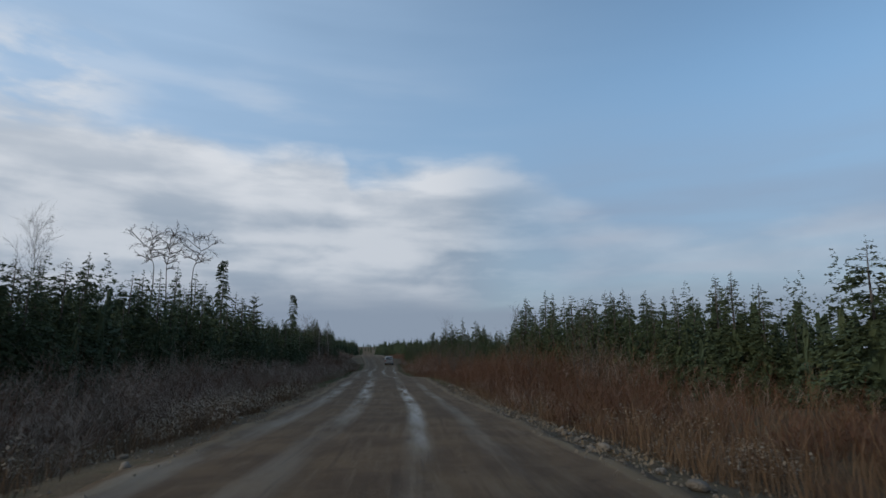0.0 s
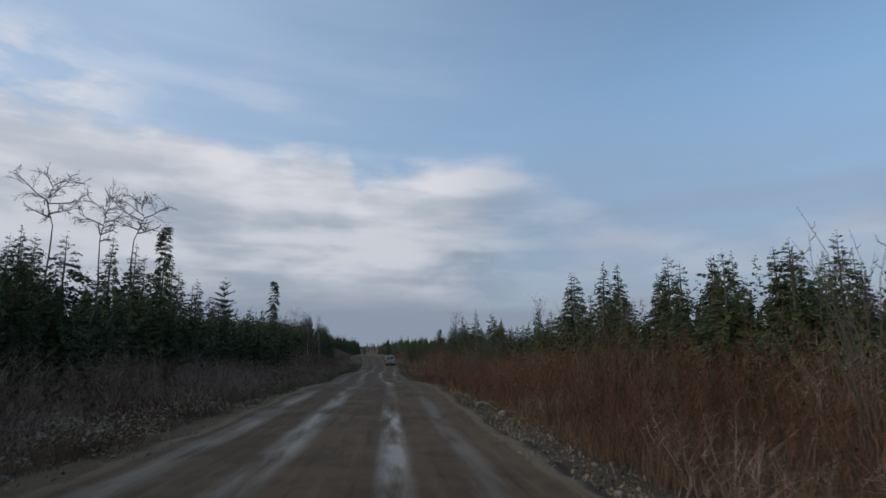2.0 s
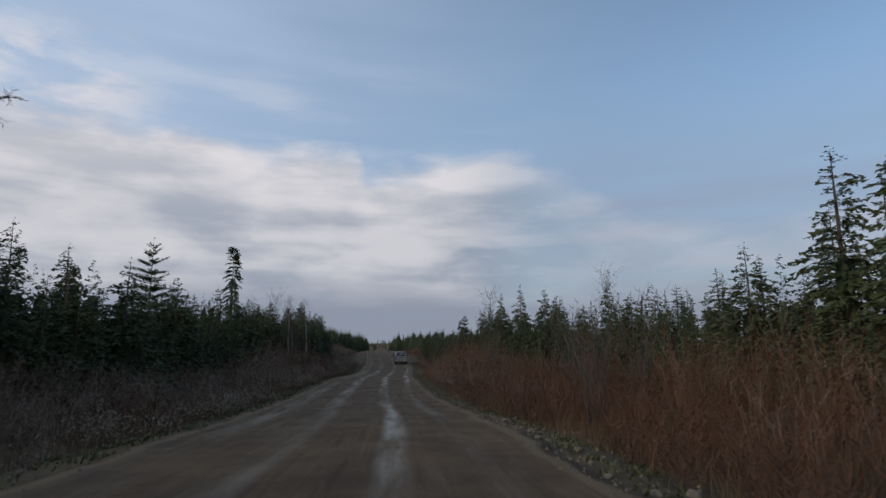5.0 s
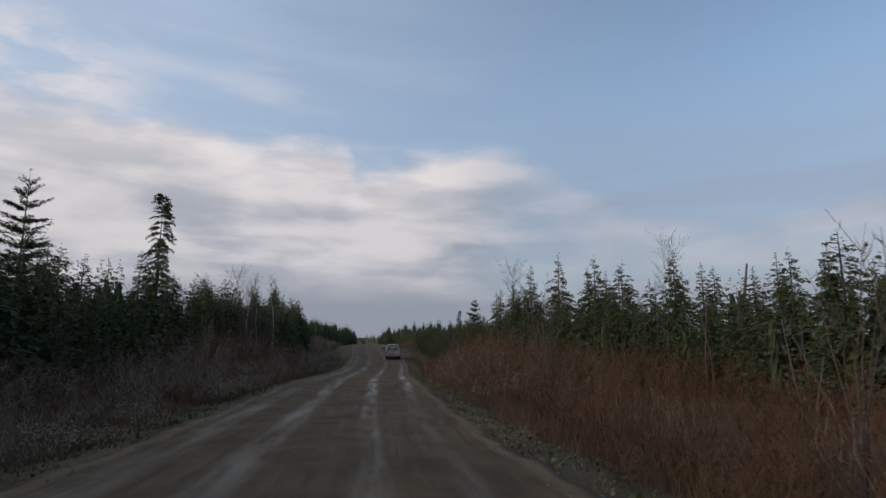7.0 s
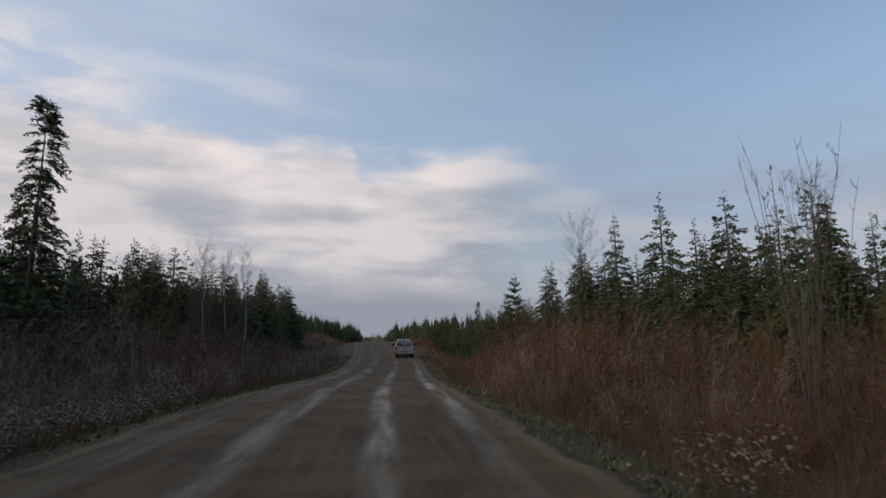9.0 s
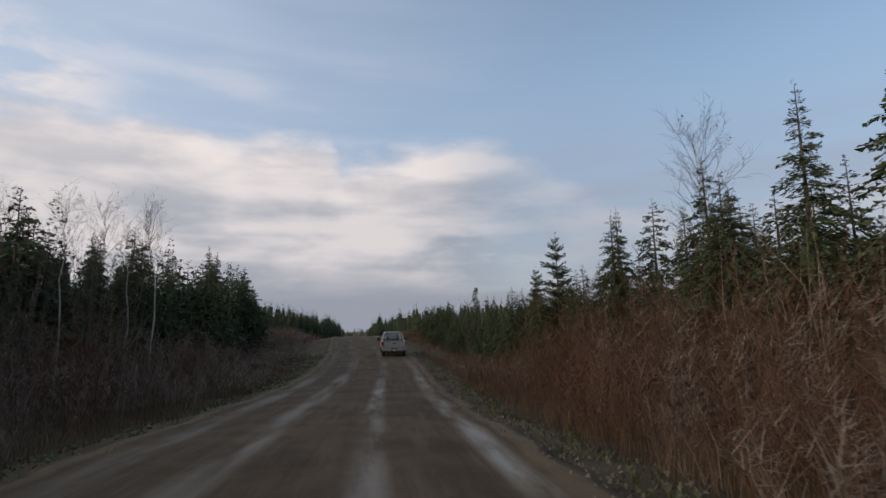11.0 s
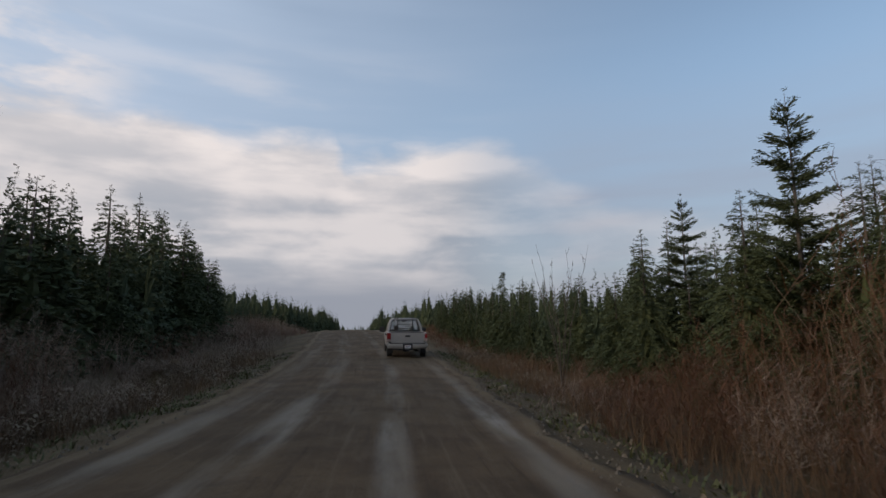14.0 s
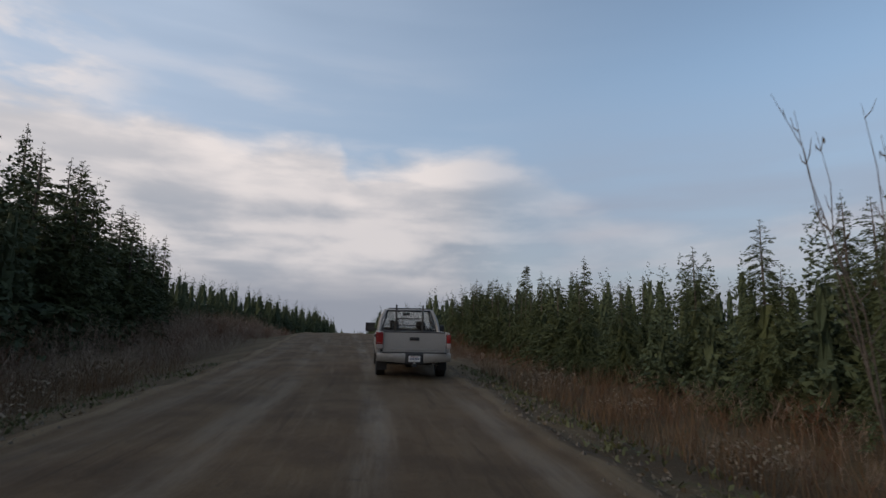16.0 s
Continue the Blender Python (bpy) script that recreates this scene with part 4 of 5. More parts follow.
def blades(n, y0, y1, d0, d1, sides, h0, h1, mat, name, label, width=0.006, seed=1, lean=0.35, clump=0.25):
    """Loose upright blades on the verge, joined."""
    rng = np.random.default_rng(seed)
    cl = max(1, int(n * 0.08))
    cy_, cd_ = rng.uniform(y0, y1, cl), rng.uniform(d0, d1, cl)
    w = rng.integers(0, cl, n)
    y = cy_[w] + rng.normal(0, clump, n)
    d = cd_[w] + rng.normal(0, clump, n)
    sd = rng.choice(sides, cl)[w]
    x = road_x(y) + sd * np.maximum(d, d0)
    z = land(x, y) - 0.02
    a = rng.uniform(0, 6.283, n)
    h = rng.uniform(h0, h1, n) * rng.uniform(0.7, 1.2, cl)[w]
    tx, ty = rng.normal(0, lean, n) * h, rng.normal(0, lean, n) * h
    wx, wy = np.cos(a) * width, np.sin(a) * width
    base = np.stack([x, y, z], 1)
    mid = base + np.stack([tx * 0.35, ty * 0.35, h * 0.6], 1)
    tip = base + np.stack([tx, ty, h], 1)
    side = np.stack([wx, wy, np.zeros(n)], 1)
    v = np.stack([base - side, base + side, mid + side * 0.8, mid - side * 0.8, tip], 1).reshape(-1, 3)
    s = Soup()
    s.v = v.tolist()
    k = 5 * np.arange(n)[:, None]
    s.f = (k + [[0, 1, 2, 3]]).tolist() + (k + [[3, 2, 4]]).tolist()
    return tagged(new(name, s.mesh(name, mat)), label, "grass", kind="stuff")


blades(26000, 2, 150, 4.9, 9.0, [1], 0.3, 0.8, DRY_GRASS, "dry_grass", "tall withered brown grass and reeds on the verge", 0.005, 1)
blades(17000, 2, 150, 4.9, 8.5, [-1], 0.25, 0.8, DRY_GRASS, "dry_grass", "withered brown grass on the verge bank", 0.005, 2)
blades(2200, 2, 22, 5.2, 12.0, [1], 0.6, 1.25, DRY_GRASS, "reeds", "tall dry brown reeds beside the road", 0.010, 3)
blades(9000, 40, 150, 3.95, 5.4, [1, -1], 0.05, 0.16, GREEN_LEAF, "verge_herbs", "low green herbs at the road edge", 0.02, 4, 0.7, 0.18)


def litter(n, y0, y1, d0, d1, sides, size, mat, name, label, seed):
    """Flat curled leaves lying about."""
    rng = np.random.default_rng(seed)
    cl = max(1, n // 12)
    cy_, cd_, cs_ = rng.uniform(y0, y1, cl), d0 + (d1 - d0) * rng.random(cl) ** 1.5, rng.choice(sides, cl)
    w = rng.integers(0, cl, n)
    y = cy_[w] + rng.normal(0, 0.3, n)
    d = np.maximum(cd_[w] + rng.normal(0, 0.22, n), d0)
    x = road_x(y) + cs_[w] * d
    z = land(x, y) + rng.uniform(0.02, 0.12, n)
    a, s_ = rng.uniform(0, 6.283, n), size * rng.uniform(0.5, 1.4, n)
    c = np.stack([x, y, z], 1)
    u = np.stack([np.cos(a) * s_, np.sin(a) * s_, rng.normal(0, 0.5, n) * s_], 1)
    v = np.stack([-np.sin(a) * s_ * 0.55, np.cos(a) * s_ * 0.55, rng.normal(0, 0.5, n) * s_], 1)
    s = Soup()
    s.v = np.stack([c - u, c - v + [0, 0, -0.01], c + u, c + v + [0, 0, 0.015]], 1).reshape(-1, 3).tolist()
    s.f = (4 * np.arange(n)[:, None] + [[0, 1, 2]]).tolist() + (4 * np.arange(n)[:, None] + [[0, 2, 3]]).tolist()
    return tagged(new(name, s.mesh(name, mat)), label, "leaves", kind="stuff")


litter(5200, 2, 150, 3.8, 6.5, [1, 1, -1], 0.03, LEAF, "fallen_leaves", "fallen tan leaves and chips along the verge", 5)
litter(3200, 2, 52, 3.75, 5.6, [1], 0.030, LEAF, "wood_chips", "pale tan bark chips and leaves beside the gravel", 8)
litter(700, 4, 46, 4.3, 6.6, [-1], 0.026, LEAF, "fallen_leaves", "pale tan dead leaves on the verge bank", 9)
litter(1500, 45, 150, 3.9, 5.2, [1, -1], 0.04, GREEN_LEAF, "green_leaves", "yellow green leaves on the verge", 6)


def weed_clump(seed, h, spread, label):
    """A pale seed-head clump: thin stalks that end in small fluffy tufts."""
    rng = random.Random(seed)
    s, f = Soup(), Soup()
    for i in range(46):
        a, r = rng.random() * 6.28, spread * math.sqrt(rng.random())
        p = Vector((math.cos(a) * r, math.sin(a) * r, -0.05))
        hh = h * rng.uniform(0.5, 1.1)
        e = p + Vector((math.cos(a) * r * 0.5 + rng.uniform(-0.12, 0.12), math.sin(a) * r * 0.5 + rng.uniform(-0.12, 0.12), hh))
        s.tube([tuple(p), tuple(e)], [0.005, 0.003], 3)
        for j in range(7):
            c = e + Vector((rng.gauss(0, 0.05), rng.gauss(0, 0.05), rng.gauss(-0.05, 0.06)))
            b, k = rng.random() * 6.28, rng.uniform(0.018, 0.04)
            u = Vector((math.cos(b), math.sin(b), rng.uniform(-0.6, 0.9))) * k
            w = Vector((-math.sin(b), math.cos(b), rng.uniform(-0.5, 0.5))) * k * 0.7
            f.put([tuple(c - u), tuple(c - w), tuple(c + u), tuple(c + w)], [(0, 1, 2), (0, 2, 3)])
    n = len(s.f)
    s.put(f.v, f.f)
    me = s.mesh("weed_clump", DRY_GRASS)
    me.materials.append(PALE_GRASS)
    me.polygons.foreach_set("material_index", [0] * n + [1] * (len(me.polygons) - n))
    return tagged(new("weed_clump", me), label, "weeds", "pale weeds on the verge")


weeds = [weed_clump(51, 0.75, 0.45, "pale dried weed clump with fluffy seed heads"), weed_clump(52, 0.55, 0.55, "low pale weed clump with fluffy seed heads")]
for i, ob in enumerate(weeds):
    ob.matrix_basis = pose(-5.6, 3.0 + 2 * i, ground_z(-5.6, 3.0 + 2 * i))
# stretches of the verge where they grow: side, from, to, how many
for side, y0, y1, n, d0, d1 in ((-1, 8, 40, 46, 4.5, 6.6), (1, 10, 22, 12, 5.4, 9.0), (-1, 88, 100, 24, 5.0, 6.2), (-1, 55, 84, 22, 4.6, 6.5), (-1, 122, 150, 16, 4.8, 7.5), (1, 84, 92, 2, 4.7, 5.8), (1, 118, 150, 4, 5.2, 7.2)):
    for i in range(n):
        y, d = rnd.uniform(y0, y1), rnd.uniform(d0, d1)
        x = float(road_x(y)) + side * d
        k = rnd.uniform(0.7, 1.25)
        copy_thing(weeds[i % 2], pose(x, y, ground_z(x, y), 0, 0, rnd.uniform(0, 360)) @ Matrix.Diagonal((k, k, k, 1)))


def stone_mesh(seed, flat=0.65):
    """A rounded, slightly faceted stone about 1 m across."""
    rng = random.Random(seed)
    bm = bmesh.new()
    bmesh.ops.create_icosphere(bm, subdivisions=2, radius=0.5)
    off = Vector((rng.uniform(-9, 9), rng.uniform(-9, 9), 0))
    for v in bm.verts:
        k = 1 + 0.30 * noise.noise(v.co * 2.1 + off) + 0.10 * noise.noise(v.co * 5.0 + off)
        v.co = Vector((v.co.x * k, v.co.y * k * 0.8, v.co.z * k * flat))
    me = bpy.data.meshes.new("stone")
    bm.to_mesh(me)
    bm.free()
    me.materials.append(STONE)
    me.polygons.foreach_set("use_smooth", [True] * len(me.polygons))
    return me


stones = [stone_mesh(60 + i, 0.55 + 0.07 * i) for i in range(5)]


def lay_stone(x, y, size, label="pale roadside stone half sunk in gravel"):
    ob = new("stone", rnd.choice(stones))
    ob.matrix_basis = pose(x, y, ground_z(x, y) + size * 0.12, rnd.uniform(-12, 12), rnd.uniform(-12, 12), rnd.uniform(0, 360)) @ Matrix.Diagonal((size, size, size, 1))
    return tagged(ob, label, "stone", "stones along the road")


BOULDER = "rounded brownish boulder at the road edge"
for x, y, size in ((4.2, 7.9, 0.33), (4.3, 11.6, 0.28), (7.2, 46.0, 0.5), (4.4, 40.5, 0.34), (4.6, 41.4, 0.28), (4.9, 38.2, 0.36), (-5.3, 28.2, 0.3), (-6.0, 21.5, 0.45)):
    lay_stone(x, y, size, BOULDER)
for i in range(240):
    side = 1 if i % 5 else -1
    y = 3 + 60 * rnd.random() ** 1.1 if i < 190 else rnd.uniform(60, 150)
    d = (3.75 + 1.1 * rnd.random() ** 1.4) if side > 0 else (4.0 + 1.0 * rnd.random() ** 1.4)
    lay_stone(float(road_x(y)) + side * d, y, 0.05 + 0.16 * rnd.random() ** 2.2)
# gravel and chips too small to tell apart
chips = Soup()
for i in range(3800):
    side = 1 if rnd.random() < 0.7 else -1
    y = rnd.uniform(2, 150)
    d = 3.3 + 1.3 * rnd.random() ** 1.3
    x, r = float(road_x(y)) + side * d, rnd.uniform(0.012, 0.045)
    z = (float(road_z(y)) + 0.03 if d < 3.8 else ground_z(x, y)) + r * 0.3
    a = rnd.random() * 6.28
    pts = [(x + r * math.cos(a + k * 2.09), y + r * math.sin(a + k * 2.09), z - r * 0.4) for k in range(3)]
    chips.put(pts + [(x + rnd.uniform(-0.3, 0.3) * r, y, z + r * 0.8)], [(0, 1, 3), (1, 2, 3), (2, 0, 3)])
tagged(new("loose_gravel", chips.mesh("loose_gravel", STONE)), "loose pale gravel along the road edges", "gravel", kind="stuff")

# gravel mound beside the road
mound = Soup()
N = 40
for i in range(N + 1):
    for j in range(N + 1):
        u, v = 2 * i / N - 1, 2 * j / N - 1
        r = math.sqrt(u * u + v * v)
        h = max(0.0, 1 - r) ** 1.1 * (1 + 0.5 * noise.noise(Vector((u * 3, v * 3, 0)))) + 0.09 * noise.noise(Vector((u * 9, v * 9, 4))) + 0.05 * noise.noise(Vector((u * 21, v * 21, 4)))
        x, y = -8.7 + u * 1.6, 139.6 + v * 1.8
        mound.v.append((x, y, ground_z(x, y) - 0.12 + 0.95 * h))
mound.f = [(a, a + 1, a + N + 2, a + N + 1) for i in range(N) for a in range(i * (N + 1), i * (N + 1) + N)]
for i in range(22):
    a, r = i * 2.4, 0.3 + 0.06 * i
    x, y = -8.7 + math.cos(a) * r * 0.9, 139.6 + math.sin(a) * r
    z = ground_z(x, y) + max(0.0, 0.55 * (1 - r / 1.6))
    k = rnd.uniform(0.5, 0.95)
    copy_thing(weeds[i % 2] if i % 3 else grey_bushes[0][0], pose(x, y, z, 0, 0, rnd.uniform(0, 360)) @ Matrix.Diagonal((k, k, k * 0.9, 1)))
tagged(new("soil_mound", mound.mesh("soil_mound", GROUND, True)), "low brown mound of dumped soil by the verge", "mound")


# ---------------------------------------------------------------- dead stems


def dead_stem(x, y, h, lean, turn, r=0.045, seed=1):
    """A pale dead trunk, broken off, with a few stubs."""
    rng = random.Random(seed)
    s = Soup()
    bend = rng.uniform(-0.05, 0.05) * h
    s.tube([(0, 0, -0.2), (bend, 0, h * 0.45), (bend * 0.5, bend, h * 0.8), (0, bend * 1.5, h)], [r, r * 0.85, r * 0.6, r * 0.4], 6)
    for i in range(5):
        z, a, ln = rng.uniform(0.3, 0.9) * h, rng.random() * 6.28, rng.uniform(0.15, 0.6)
        s.tube([(bend * 0.6, 0, z), (bend * 0.6 + math.cos(a) * ln, math.sin(a) * ln, z + ln * rng.uniform(0.2, 0.9))], [r * 0.35, r * 0.1], 4)
    ob = new("dead_stem", s.mesh("dead_stem", GREY_BARK, True))
    ob.matrix_basis = pose(x, y, ground_z(x, y), lean, 0, turn)
    return tagged(ob, "pale dead broken tree stem in the thicket", "dead tree", "dead stems")


for i, (x, y, h, lean, turn) in enumerate(((11.4, 77.2, 2.6, 4, 20), (11.8, 77.8, 2.9, -9, 60), (11.0, 76.6, 2.1, 14, 100), (12.1, 83.2, 4.0, 2, 0), (13.5, 85.3, 3.6, -3, 40), (8.3, 117.2, 2.9, 16, 80), (9.0, 119.2, 3.2, -10, 30),
                                           (7.9, 120.8, 2.6, 38, 70), (8.4, 121.6, 2.4, -42, 110), (9.4, 114.8, 3.0, 7, 10), (-11.7, 125.8, 3.2, 22, 95), (-12.5, 90.0, 2.6, 10, 80))):
    dead_stem(x, y, h, lean, turn, 0.022 + 0.007 * (i % 3), 70 + i)
dead_stem(23.3, 98.9, 7.4, 2, 30, 0.15, 90)

def fallen_branch(x, y, ln, turn, seed):
    """A bent dead branch that lies on the verge, with a few side twigs."""
    rng = random.Random(seed)
    s = Soup()
    pts = [Vector((ln * (u - 0.5), rng.uniform(-0.08, 0.08) * ln, 0.03 + 0.22 * ln * math.sin(math.pi * u) * rng.uniform(0.3, 1.0))) for u in (0, 0.25, 0.5, 0.75, 1.0)]
    s.tube([tuple(p) for p in pts], [0.015, 0.013, 0.011, 0.008, 0.004], 5)
    for i in range(6):
        k = rng.randrange(1, 4)
        d = Vector((rng.uniform(0.2, 1.0), rng.uniform(-0.9, 0.9), rng.uniform(0.1, 0.9))) * ln * rng.uniform(0.12, 0.3)
        s.tube([tuple(pts[k]), tuple(pts[k] + d * 0.6), tuple(pts[k] + d + Vector((0, 0, 0.05)))], [0.007, 0.005, 0.002], 4)
    ob = new("fallen_branch", s.mesh("fallen_branch", GREY_STEM, True))
    ob.matrix_basis = pose(x, y, ground_z(x, y), 0, 0, turn)
    return tagged(ob, "pale dead branch lying on the stony verge", "branch", "fallen branches")


for i in range(16):
    y = 30 + 1.1 * i if i < 12 else 60 + 9 * (i - 12)
    fallen_branch(float(road_x(y)) + rnd.uniform(4.3, 5.6), y, rnd.uniform(0.5, 1.0), rnd.uniform(0, 360), 300 + i)

# ---------------------------------------------------------------- pickup truck


def block(x0, x1, y0, y1, z0, z1, bevel=0.02, seg=2, shape=None):
    """A bevelled box; shape(v) may move its corners first."""
    bm = bmesh.new()
    bmesh.ops.create_cube(bm, size=1.0)
    for v in bm.verts:
        v.co = Vector(((x0 + x1) / 2 + v.co.x * (x1 - x0), (y0 + y1) / 2 + v.co.y * (y1 - y0), (z0 + z1) / 2 + v.co.z * (z1 - z0)))
        if shape:
            shape(v)
    if bevel:
        bmesh.ops.bevel(bm, geom=bm.edges[:], offset=bevel, segments=seg, affect="EDGES", profile=0.6)
    return bm


def extrude_profile(pts, x0, x1, bevel=0.015, push=None):
    """A side profile of (y, z) points given thickness between x0 and x1."""
    bm = bmesh.new()
    vs = [bm.verts.new((x0, y, z)) for y, z in pts]
    f = bm.faces.new(vs)
    r = bmesh.ops.extrude_face_region(bm, geom=[f])
    for v in r["geom"]:
        if isinstance(v, bmesh.types.BMVert):
            v.co.x = x1
    bmesh.ops.recalc_face_normals(bm, faces=bm.faces[:])
    if push:
        for v in bm.verts:
            push(v)
    if bevel:
        sharp = [e for e in bm.edges if len(e.link_faces) == 2 and e.calc_face_angle() > 0.9]
        bmesh.ops.bevel(bm, geom=sharp, offset=bevel, segments=2, affect="EDGES", profile=0.6)
    return bm


def lathe(profile, x, y, z, seg=28):
    """A ring turned about the x axis: profile of (x offset, radius)."""
    bm = bmesh.new()
    rings = []
    for k in range(seg):
        a = 2 * math.pi * k / seg
        rings.append([bm.verts.new((x + px, y + math.cos(a) * r, z + math.sin(a) * r)) for px, r in profile])
    for k in range(seg):
        a, b = rings[k], rings[(k + 1) % seg]
        for i in range(len(profile) - 1):
            bm.faces.new((a[i], a[i + 1], b[i + 1], b[i]))
    return bm


def solid(name, bm, mat, parent, label="", smooth=True):
    bmesh.ops.recalc_face_normals(bm, faces=bm.faces[:])
    me = bpy.data.meshes.new(name)
    bm.to_mesh(me)
    bm.free()
    me.materials.append(mat)
    if smooth:
        me.polygons.foreach_set("use_smooth", [True] * len(me.polygons))
        me.set_sharp_from_angle(angle=radians(35))
    return part(name, me, parent, label)


def rod(name, pts, r, mat, parent, label="", sides=8):
    s = Soup()
    s.tube(pts, [r] * len(pts), sides)
    return part(name, s.mesh(name, mat, True), parent, label)


def arch(y, r, z, n=9):
    """Points of a wheel opening, from rear to front."""
    return [(y - r * math.cos(math.pi * k / n), z + r * math.sin(math.pi * k / n)) for k in range(n + 1)]


def build_truck():
    root = new("pickup_truck")
    root.empty_display_size = 0.5
    RW, FW, WZ = 1.32, 5.02, 0.40  # wheel places along the truck, wheel centre height

    def bulge(v):
        # the flanks lean in above and below the waist
        v.co.x *= 1.0 - 0.045 * max(0.0, (v.co.z - 0.95) / 0.35) - 0.04 * max(0.0, (0.75 - v.co.z) / 0.3)

    for sgn in (-1, 1):
        a, b = sgn * 0.93, sgn * 1.0
        bed = [(0.16, 0.60)] + arch(RW, 0.47, 0.46) + [(2.16, 0.48), (2.16, 1.25), (0.10, 1.27)]
        solid("bed_side", extrude_profile(bed, a, b, 0.02, bulge), HULL, root)
        fender = [(4.12, 0.46)] + arch(FW, 0.47, 0.46) + [(5.62, 0.55), (5.74, 0.80), (5.62, 1.08), (4.12, 1.16)]
        solid("front_fender", extrude_profile(fender, a, b, 0.02, bulge), HULL, root)
        for y0, y1 in ((2.20, 3.06), (3.08, 4.10)):
            door = solid("door", extrude_profile([(y0, 0.46), (y1, 0.46), (y1, 1.22), (y0, 1.25)], a, b * 1.005, 0.02, bulge), HULL, root)
            solid("door_handle", block(sgn * 0.985, sgn * 1.02, y0 + 0.08, y0 + 0.26, 1.05, 1.09, 0.01), BLACK, door, "black handle")
        # lamps
        lamp = solid("tail_light", block(sgn * 0.872, sgn * 0.990, 0.05, 0.30, 0.98, 1.22, 0.035), RED_LENS, root, "red tail light")
        solid("reverse_lens", block(sgn * 0.875, sgn * 0.985, 0.06, 0.28, 0.84, 0.985, 0.02), CLEAR_LENS, lamp, "clear reversing lens")
        solid("headlight", block(sgn * 0.62, sgn * 0.95, 5.60, 5.76, 0.80, 1.02, 0.03), CLEAR_LENS, root, "clear headlight")
        # mirrors
        mir = solid("mirror", block(sgn * 1.06, sgn * 1.28, 3.72, 3.84, 1.20, 1.42, 0.035), BLACK, root, "black door mirror")
        rod("mirror_arm", [(sgn * 0.95, 3.86, 1.24), (sgn * 1.10, 3.80, 1.26)], 0.025, BLACK, mir)
        # cab pillars: rear, middle, front
        for y0, y1, w in ((2.24, 2.50, 0.055), (3.10, 3.14, 0.035), (4.26, 3.60, 0.045)):
            rod("pillar", [(sgn * 0.90, y0, 1.22), (sgn * 0.84, (y0 + y1) / 2, 1.58), (sgn * 0.70, y1, 1.86)], w, HULL, root)
        # side windows
        for y0, y1, t0, t1 in ((2.30, 3.08, 2.54, 3.10), (3.12, 4.10, 3.16, 3.58)):
            bm = bmesh.new()
            bm.faces.new([bm.verts.new(p) for p in ((sgn * 0.905, y0, 1.24), (sgn * 0.905, y1, 1.24), (sgn * 0.715, t1, 1.84), (sgn * 0.715, t0, 1.84))])
            bmesh.ops.solidify(bm, geom=bm.faces[:], thickness=0.006)
            solid("side_window", bm, GLASS, root, "clear window glass", False).visible_shadow = False
        # rear mud flap and wheels
        solid("mud_flap", block(sgn * 0.70, sgn * 0.97, 0.74, 0.76, 0.22, 0.55, 0.004), BLACK, root, "black mud flap")
        for y in (RW, FW):
            x = sgn * 0.86
            wheel = new("wheel")
            wheel.parent = root
            tyre = [(-0.12, 0.22), (-0.135, 0.30), (-0.125, 0.375), (-0.10, 0.40), (-0.05, 0.405), (0.05, 0.405), (0.10, 0.40), (0.125, 0.375), (0.135, 0.30), (0.12, 0.22)]
            solid("tyre", lathe(tyre, x, y, WZ), RUBBER, wheel, "dusty black tyre")
            rim = [(-0.12, 0.22), (-0.02, 0.20), (0.02, 0.20), (sgn * 0.09, 0.22), (sgn * 0.07, 0.15), (sgn * 0.10, 0.06), (sgn * 0.10, 0.005)]
            solid("rim", lathe(rim, x, y, WZ), CHROME, wheel, "grey metal rim")
    # cab shell
    solid("cab_back", block(-0.92, 0.92, 2.20, 2.26, 0.50, 1.24, 0.02), HULL, root)

    def taper(v):
        if v.co.z > 1.9:
            v.co.x *= 0.88
            v.co.y = 3.05 + (v.co.y - 3.05) * 0.84

    solid("roof", block(-0.735, 0.735, 2.46, 3.66, 1.845, 1.935, 0.03, 3, taper), HULL, root)
    solid("dashboard", block(-0.88, 0.88, 3.75, 4.20, 0.95, 1.24, 0.05), BLACK, root)
    for x in (-0.42, 0.42):
        for y in (2.72, 3.32):
            seat = solid("seat", block(x - 0.26, x + 0.26, y, y + 0.16, 0.60, 1.28, 0.06), SEAT, root, "dark cloth seat")
            solid("headrest", block(x - 0.13, x + 0.13, y - 0.02, y + 0.09, 1.30, 1.50, 0.04), SEAT, seat)
    solid("rear_view_mirror", block(-0.11, 0.11, 3.62, 3.65, 1.68, 1.75, 0.01), BLACK, root)
    for name, pts in (("rear_window", ((-0.80, 2.245, 1.26), (0.80, 2.245, 1.26), (0.64, 2.475, 1.84), (-0.64, 2.475, 1.84))), ("windshield", ((-0.86, 4.22, 1.24), (0.86, 4.22, 1.24), (0.68, 3.62, 1.84), (-0.68, 3.62, 1.84)))):
        bm = bmesh.new()
        bm.faces.new([bm.verts.new(p) for p in pts])
        bmesh.ops.solidify(bm, geom=bm.faces[:], thickness=0.006)
        solid(name, bm, GLASS, root, "clear window glass", False).visible_shadow = False
    # rear window frame with two upright dividers
    for a, b in (((-0.82, 2.235, 1.25), (0.82, 2.235, 1.25)), ((-0.66, 2.47, 1.85), (0.66, 2.47, 1.85)), ((-0.82, 2.235, 1.25), (-0.66, 2.47, 1.85)), ((0.82, 2.235, 1.25), (0.66, 2.47, 1.85))):
        rod("window_seal", [a, b], 0.028, BLACK, root, "black rubber seal")
    # hood, grille, front bumper

    def nose(v):
        if v.co.y > 5.3 and v.co.z > 1.0:
            v.co.z -= 0.10
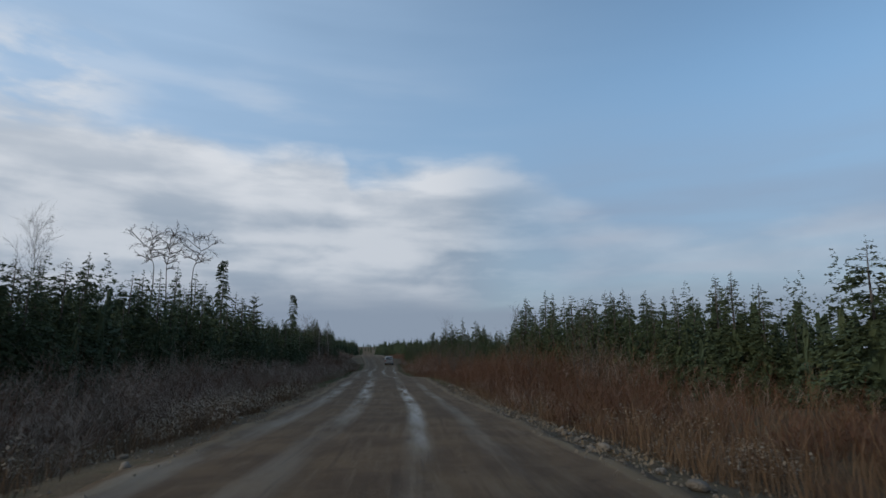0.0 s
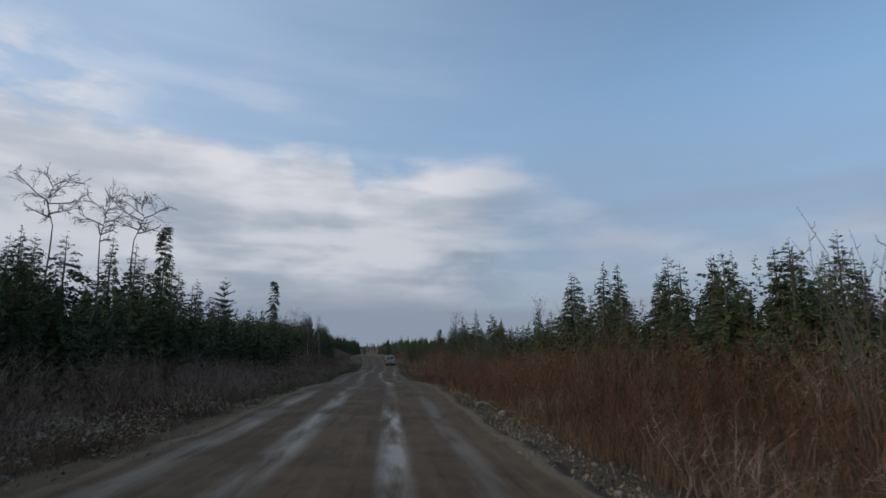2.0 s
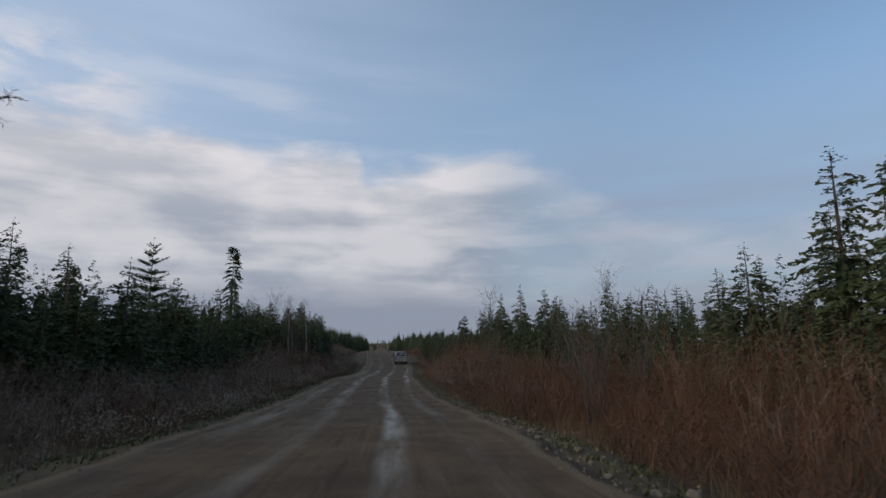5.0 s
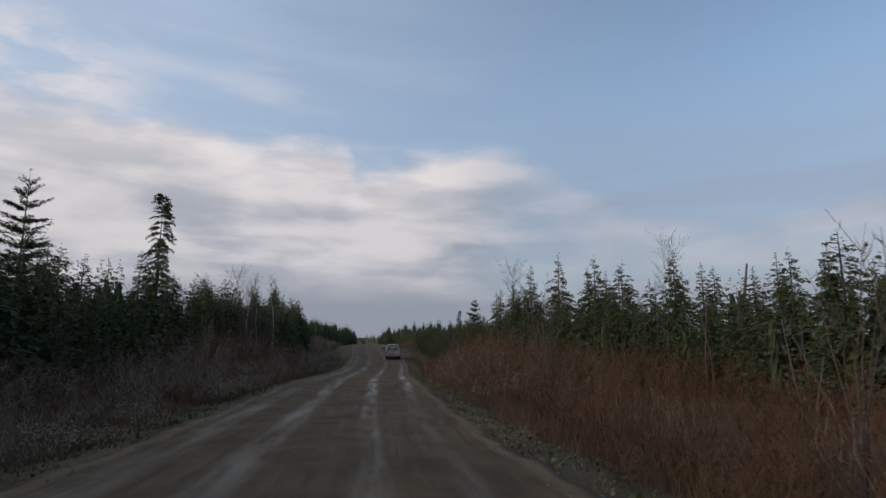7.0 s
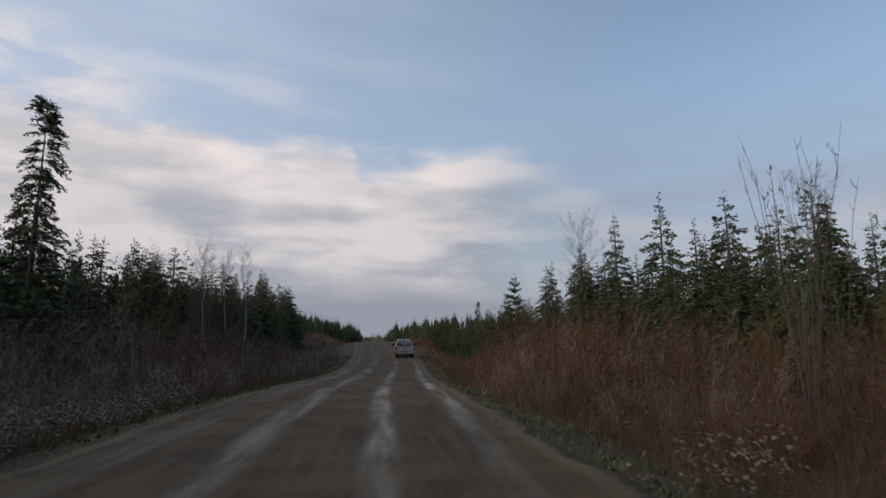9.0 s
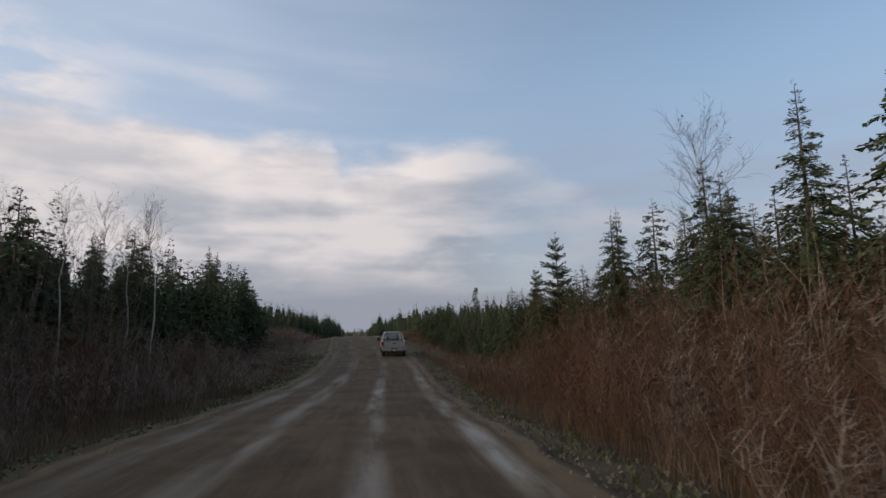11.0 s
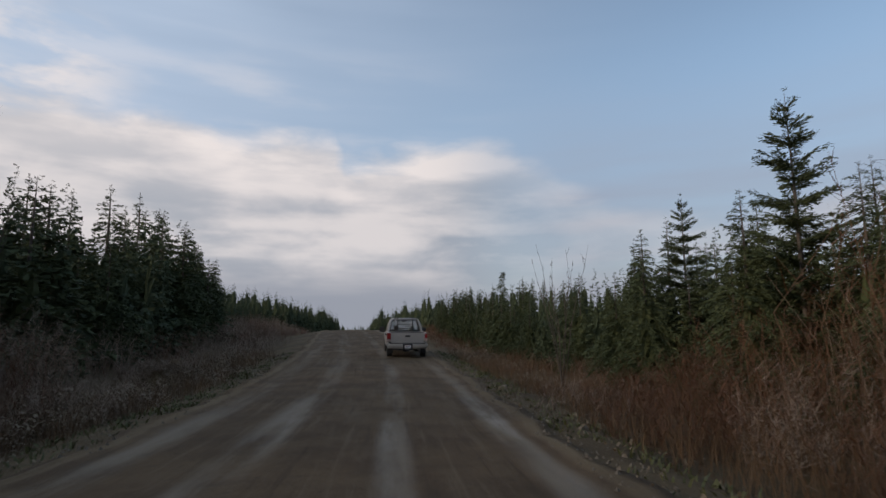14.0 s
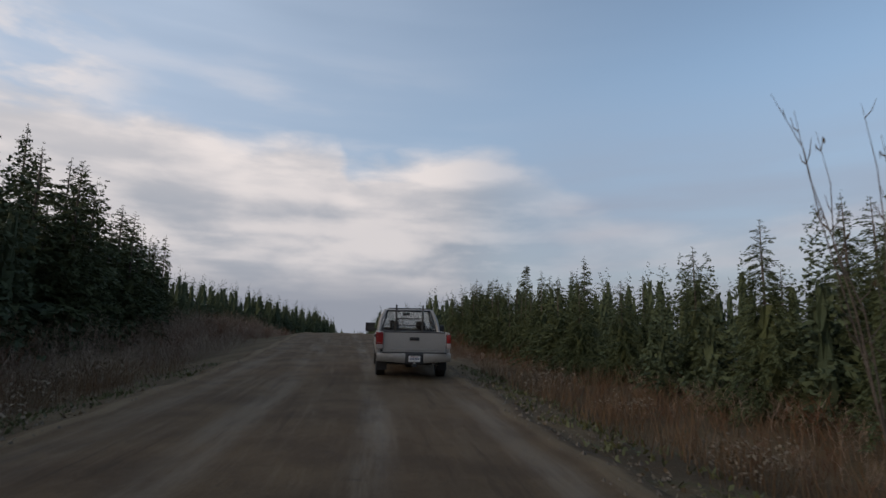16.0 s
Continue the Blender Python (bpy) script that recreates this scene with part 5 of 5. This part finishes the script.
    solid("hood", block(-0.93, 0.93, 4.10, 5.66, 0.98, 1.19, 0.06, 3, nose), HULL, root)
    solid("grille", block(-0.60, 0.60, 5.62, 5.74, 0.72, 1.02, 0.03), BLACK, root, "black grille")
    solid("front_bumper", block(-0.98, 0.98, 5.60, 5.84, 0.46, 0.72, 0.06, 3), CHROME, root)
    # load bed
    solid("bed_floor", block(-0.93, 0.93, 0.16, 2.18, 0.66, 0.70, 0.005), BLACK, root)
    gate = solid("tailgate", block(-0.835, 0.835, 0.08, 0.15, 0.72, 1.27, 0.022, 3), HULL, root)
    solid("gate_crease", block(-0.74, 0.74, 0.068, 0.09, 0.80, 0.83, 0.008), HULL, gate)
    solid("gate_cap", block(-0.835, 0.835, 0.07, 0.16, 1.255, 1.285, 0.01), BLACK, gate, "black top cap")
    bez = solid("gate_handle", block(-0.13, 0.13, 0.066, 0.10, 1.05, 1.14, 0.012), BLACK, gate, "black handle")
    solid("lever", block(-0.09, 0.09, 0.052, 0.07, 1.075, 1.115, 0.006), BLACK, bez)
    # rear bumper: two bright ends, dark step in the middle

    def ends(v):
        v.co.y += 0.10 * max(0.0, (abs(v.co.x) - 0.8) / 0.2)
        if v.co.z < 0.55:
            v.co.z -= 0.05 * (1.0 - abs(v.co.x))
    for sgn in (-1, 1):
        solid("bumper_end", extrude_profile([(-0.05, 0.72), (0.10, 0.72), (0.12, 0.50), (-0.01, 0.50), (-0.06, 0.60)], sgn * 0.24, sgn * 0.995, 0.02, ends), CHROME, root, "dull bright bumper end")
    solid("bumper_step", block(-0.25, 0.25, -0.03, 0.12, 0.44, 0.70, 0.015), BLACK, root, "black bumper step")
    solid("step_pad", block(-0.86, 0.86, -0.035, 0.16, 0.722, 0.745, 0.01), BLACK, root, "black tread pad")
    plate = solid("number_plate", block(-0.155, 0.155, -0.062, -0.050, 0.50, 0.655, 0.004), PLATE, root, "white number plate")
    for k in range(6):
        x = -0.11 + k * 0.044
        solid("plate_mark", block(x - 0.013, x + 0.013, -0.0665, -0.061, 0.545, 0.605, 0), BAR, plate, smooth=False)
    solid("plate_band", block(-0.10, 0.10, -0.0665, -0.061, 0.625, 0.64, 0), RED_LENS, plate, smooth=False)
    # underside
    solid("chassis", block(-0.50, 0.50, 0.20, 5.4, 0.40, 0.62, 0.03), BLACK, root)
    rod("rear_axle", [(-0.80, RW, WZ), (-0.16, RW, WZ), (0.16, RW, WZ), (0.80, RW, WZ)], 0.055, BLACK, root)
    solid("differential", block(-0.17, 0.17, RW - 0.20, RW + 0.16, 0.25, 0.55, 0.10, 3), BLACK, root)
    solid("hitch", block(-0.06, 0.06, -0.12, 0.20, 0.37, 0.46, 0.01), BLACK, root, "black tow hitch")
    rod("hitch_ball", [(0.0, -0.09, 0.46), (0.0, -0.09, 0.50), (0.0, -0.09, 0.535)], 0.028, CHROME, root)
    rod("exhaust", [(0.62, 0.10, 0.42), (0.60, 0.7, 0.42), (0.50, 1.9, 0.44)], 0.04, CHROME, root)
    # bar rack behind the cab
    for x in (-0.40, 0.40):
        rod("rack_post", [(x, 2.12, 0.70), (x, 2.12, 1.60), (x, 2.14, 2.03)], 0.028, BLACK, root, "black rack post")
    for z in (1.42, 1.62, 1.92):
        rod("rack_bar", [(-0.62 if z > 1.8 else -0.40, 2.12, z), (0.62 if z > 1.8 else 0.40, 2.12, z)], 0.016, BLACK, root)
    rod("antenna", [(0.86, 4.25, 1.15), (0.88, 4.1, 1.95)], 0.006, BLACK, root)
    return tagged(root, "dusty silver beige pickup truck on the gravel road", "truck")


truck = build_truck()
slope = math.degrees(math.atan2(float(road_z(150.5) - road_z(146.0)), 4.5))
truck.matrix_basis = pose(1.01, 144.3, float(road_z(145.7)) - 0.06, slope, 0, 1.4)
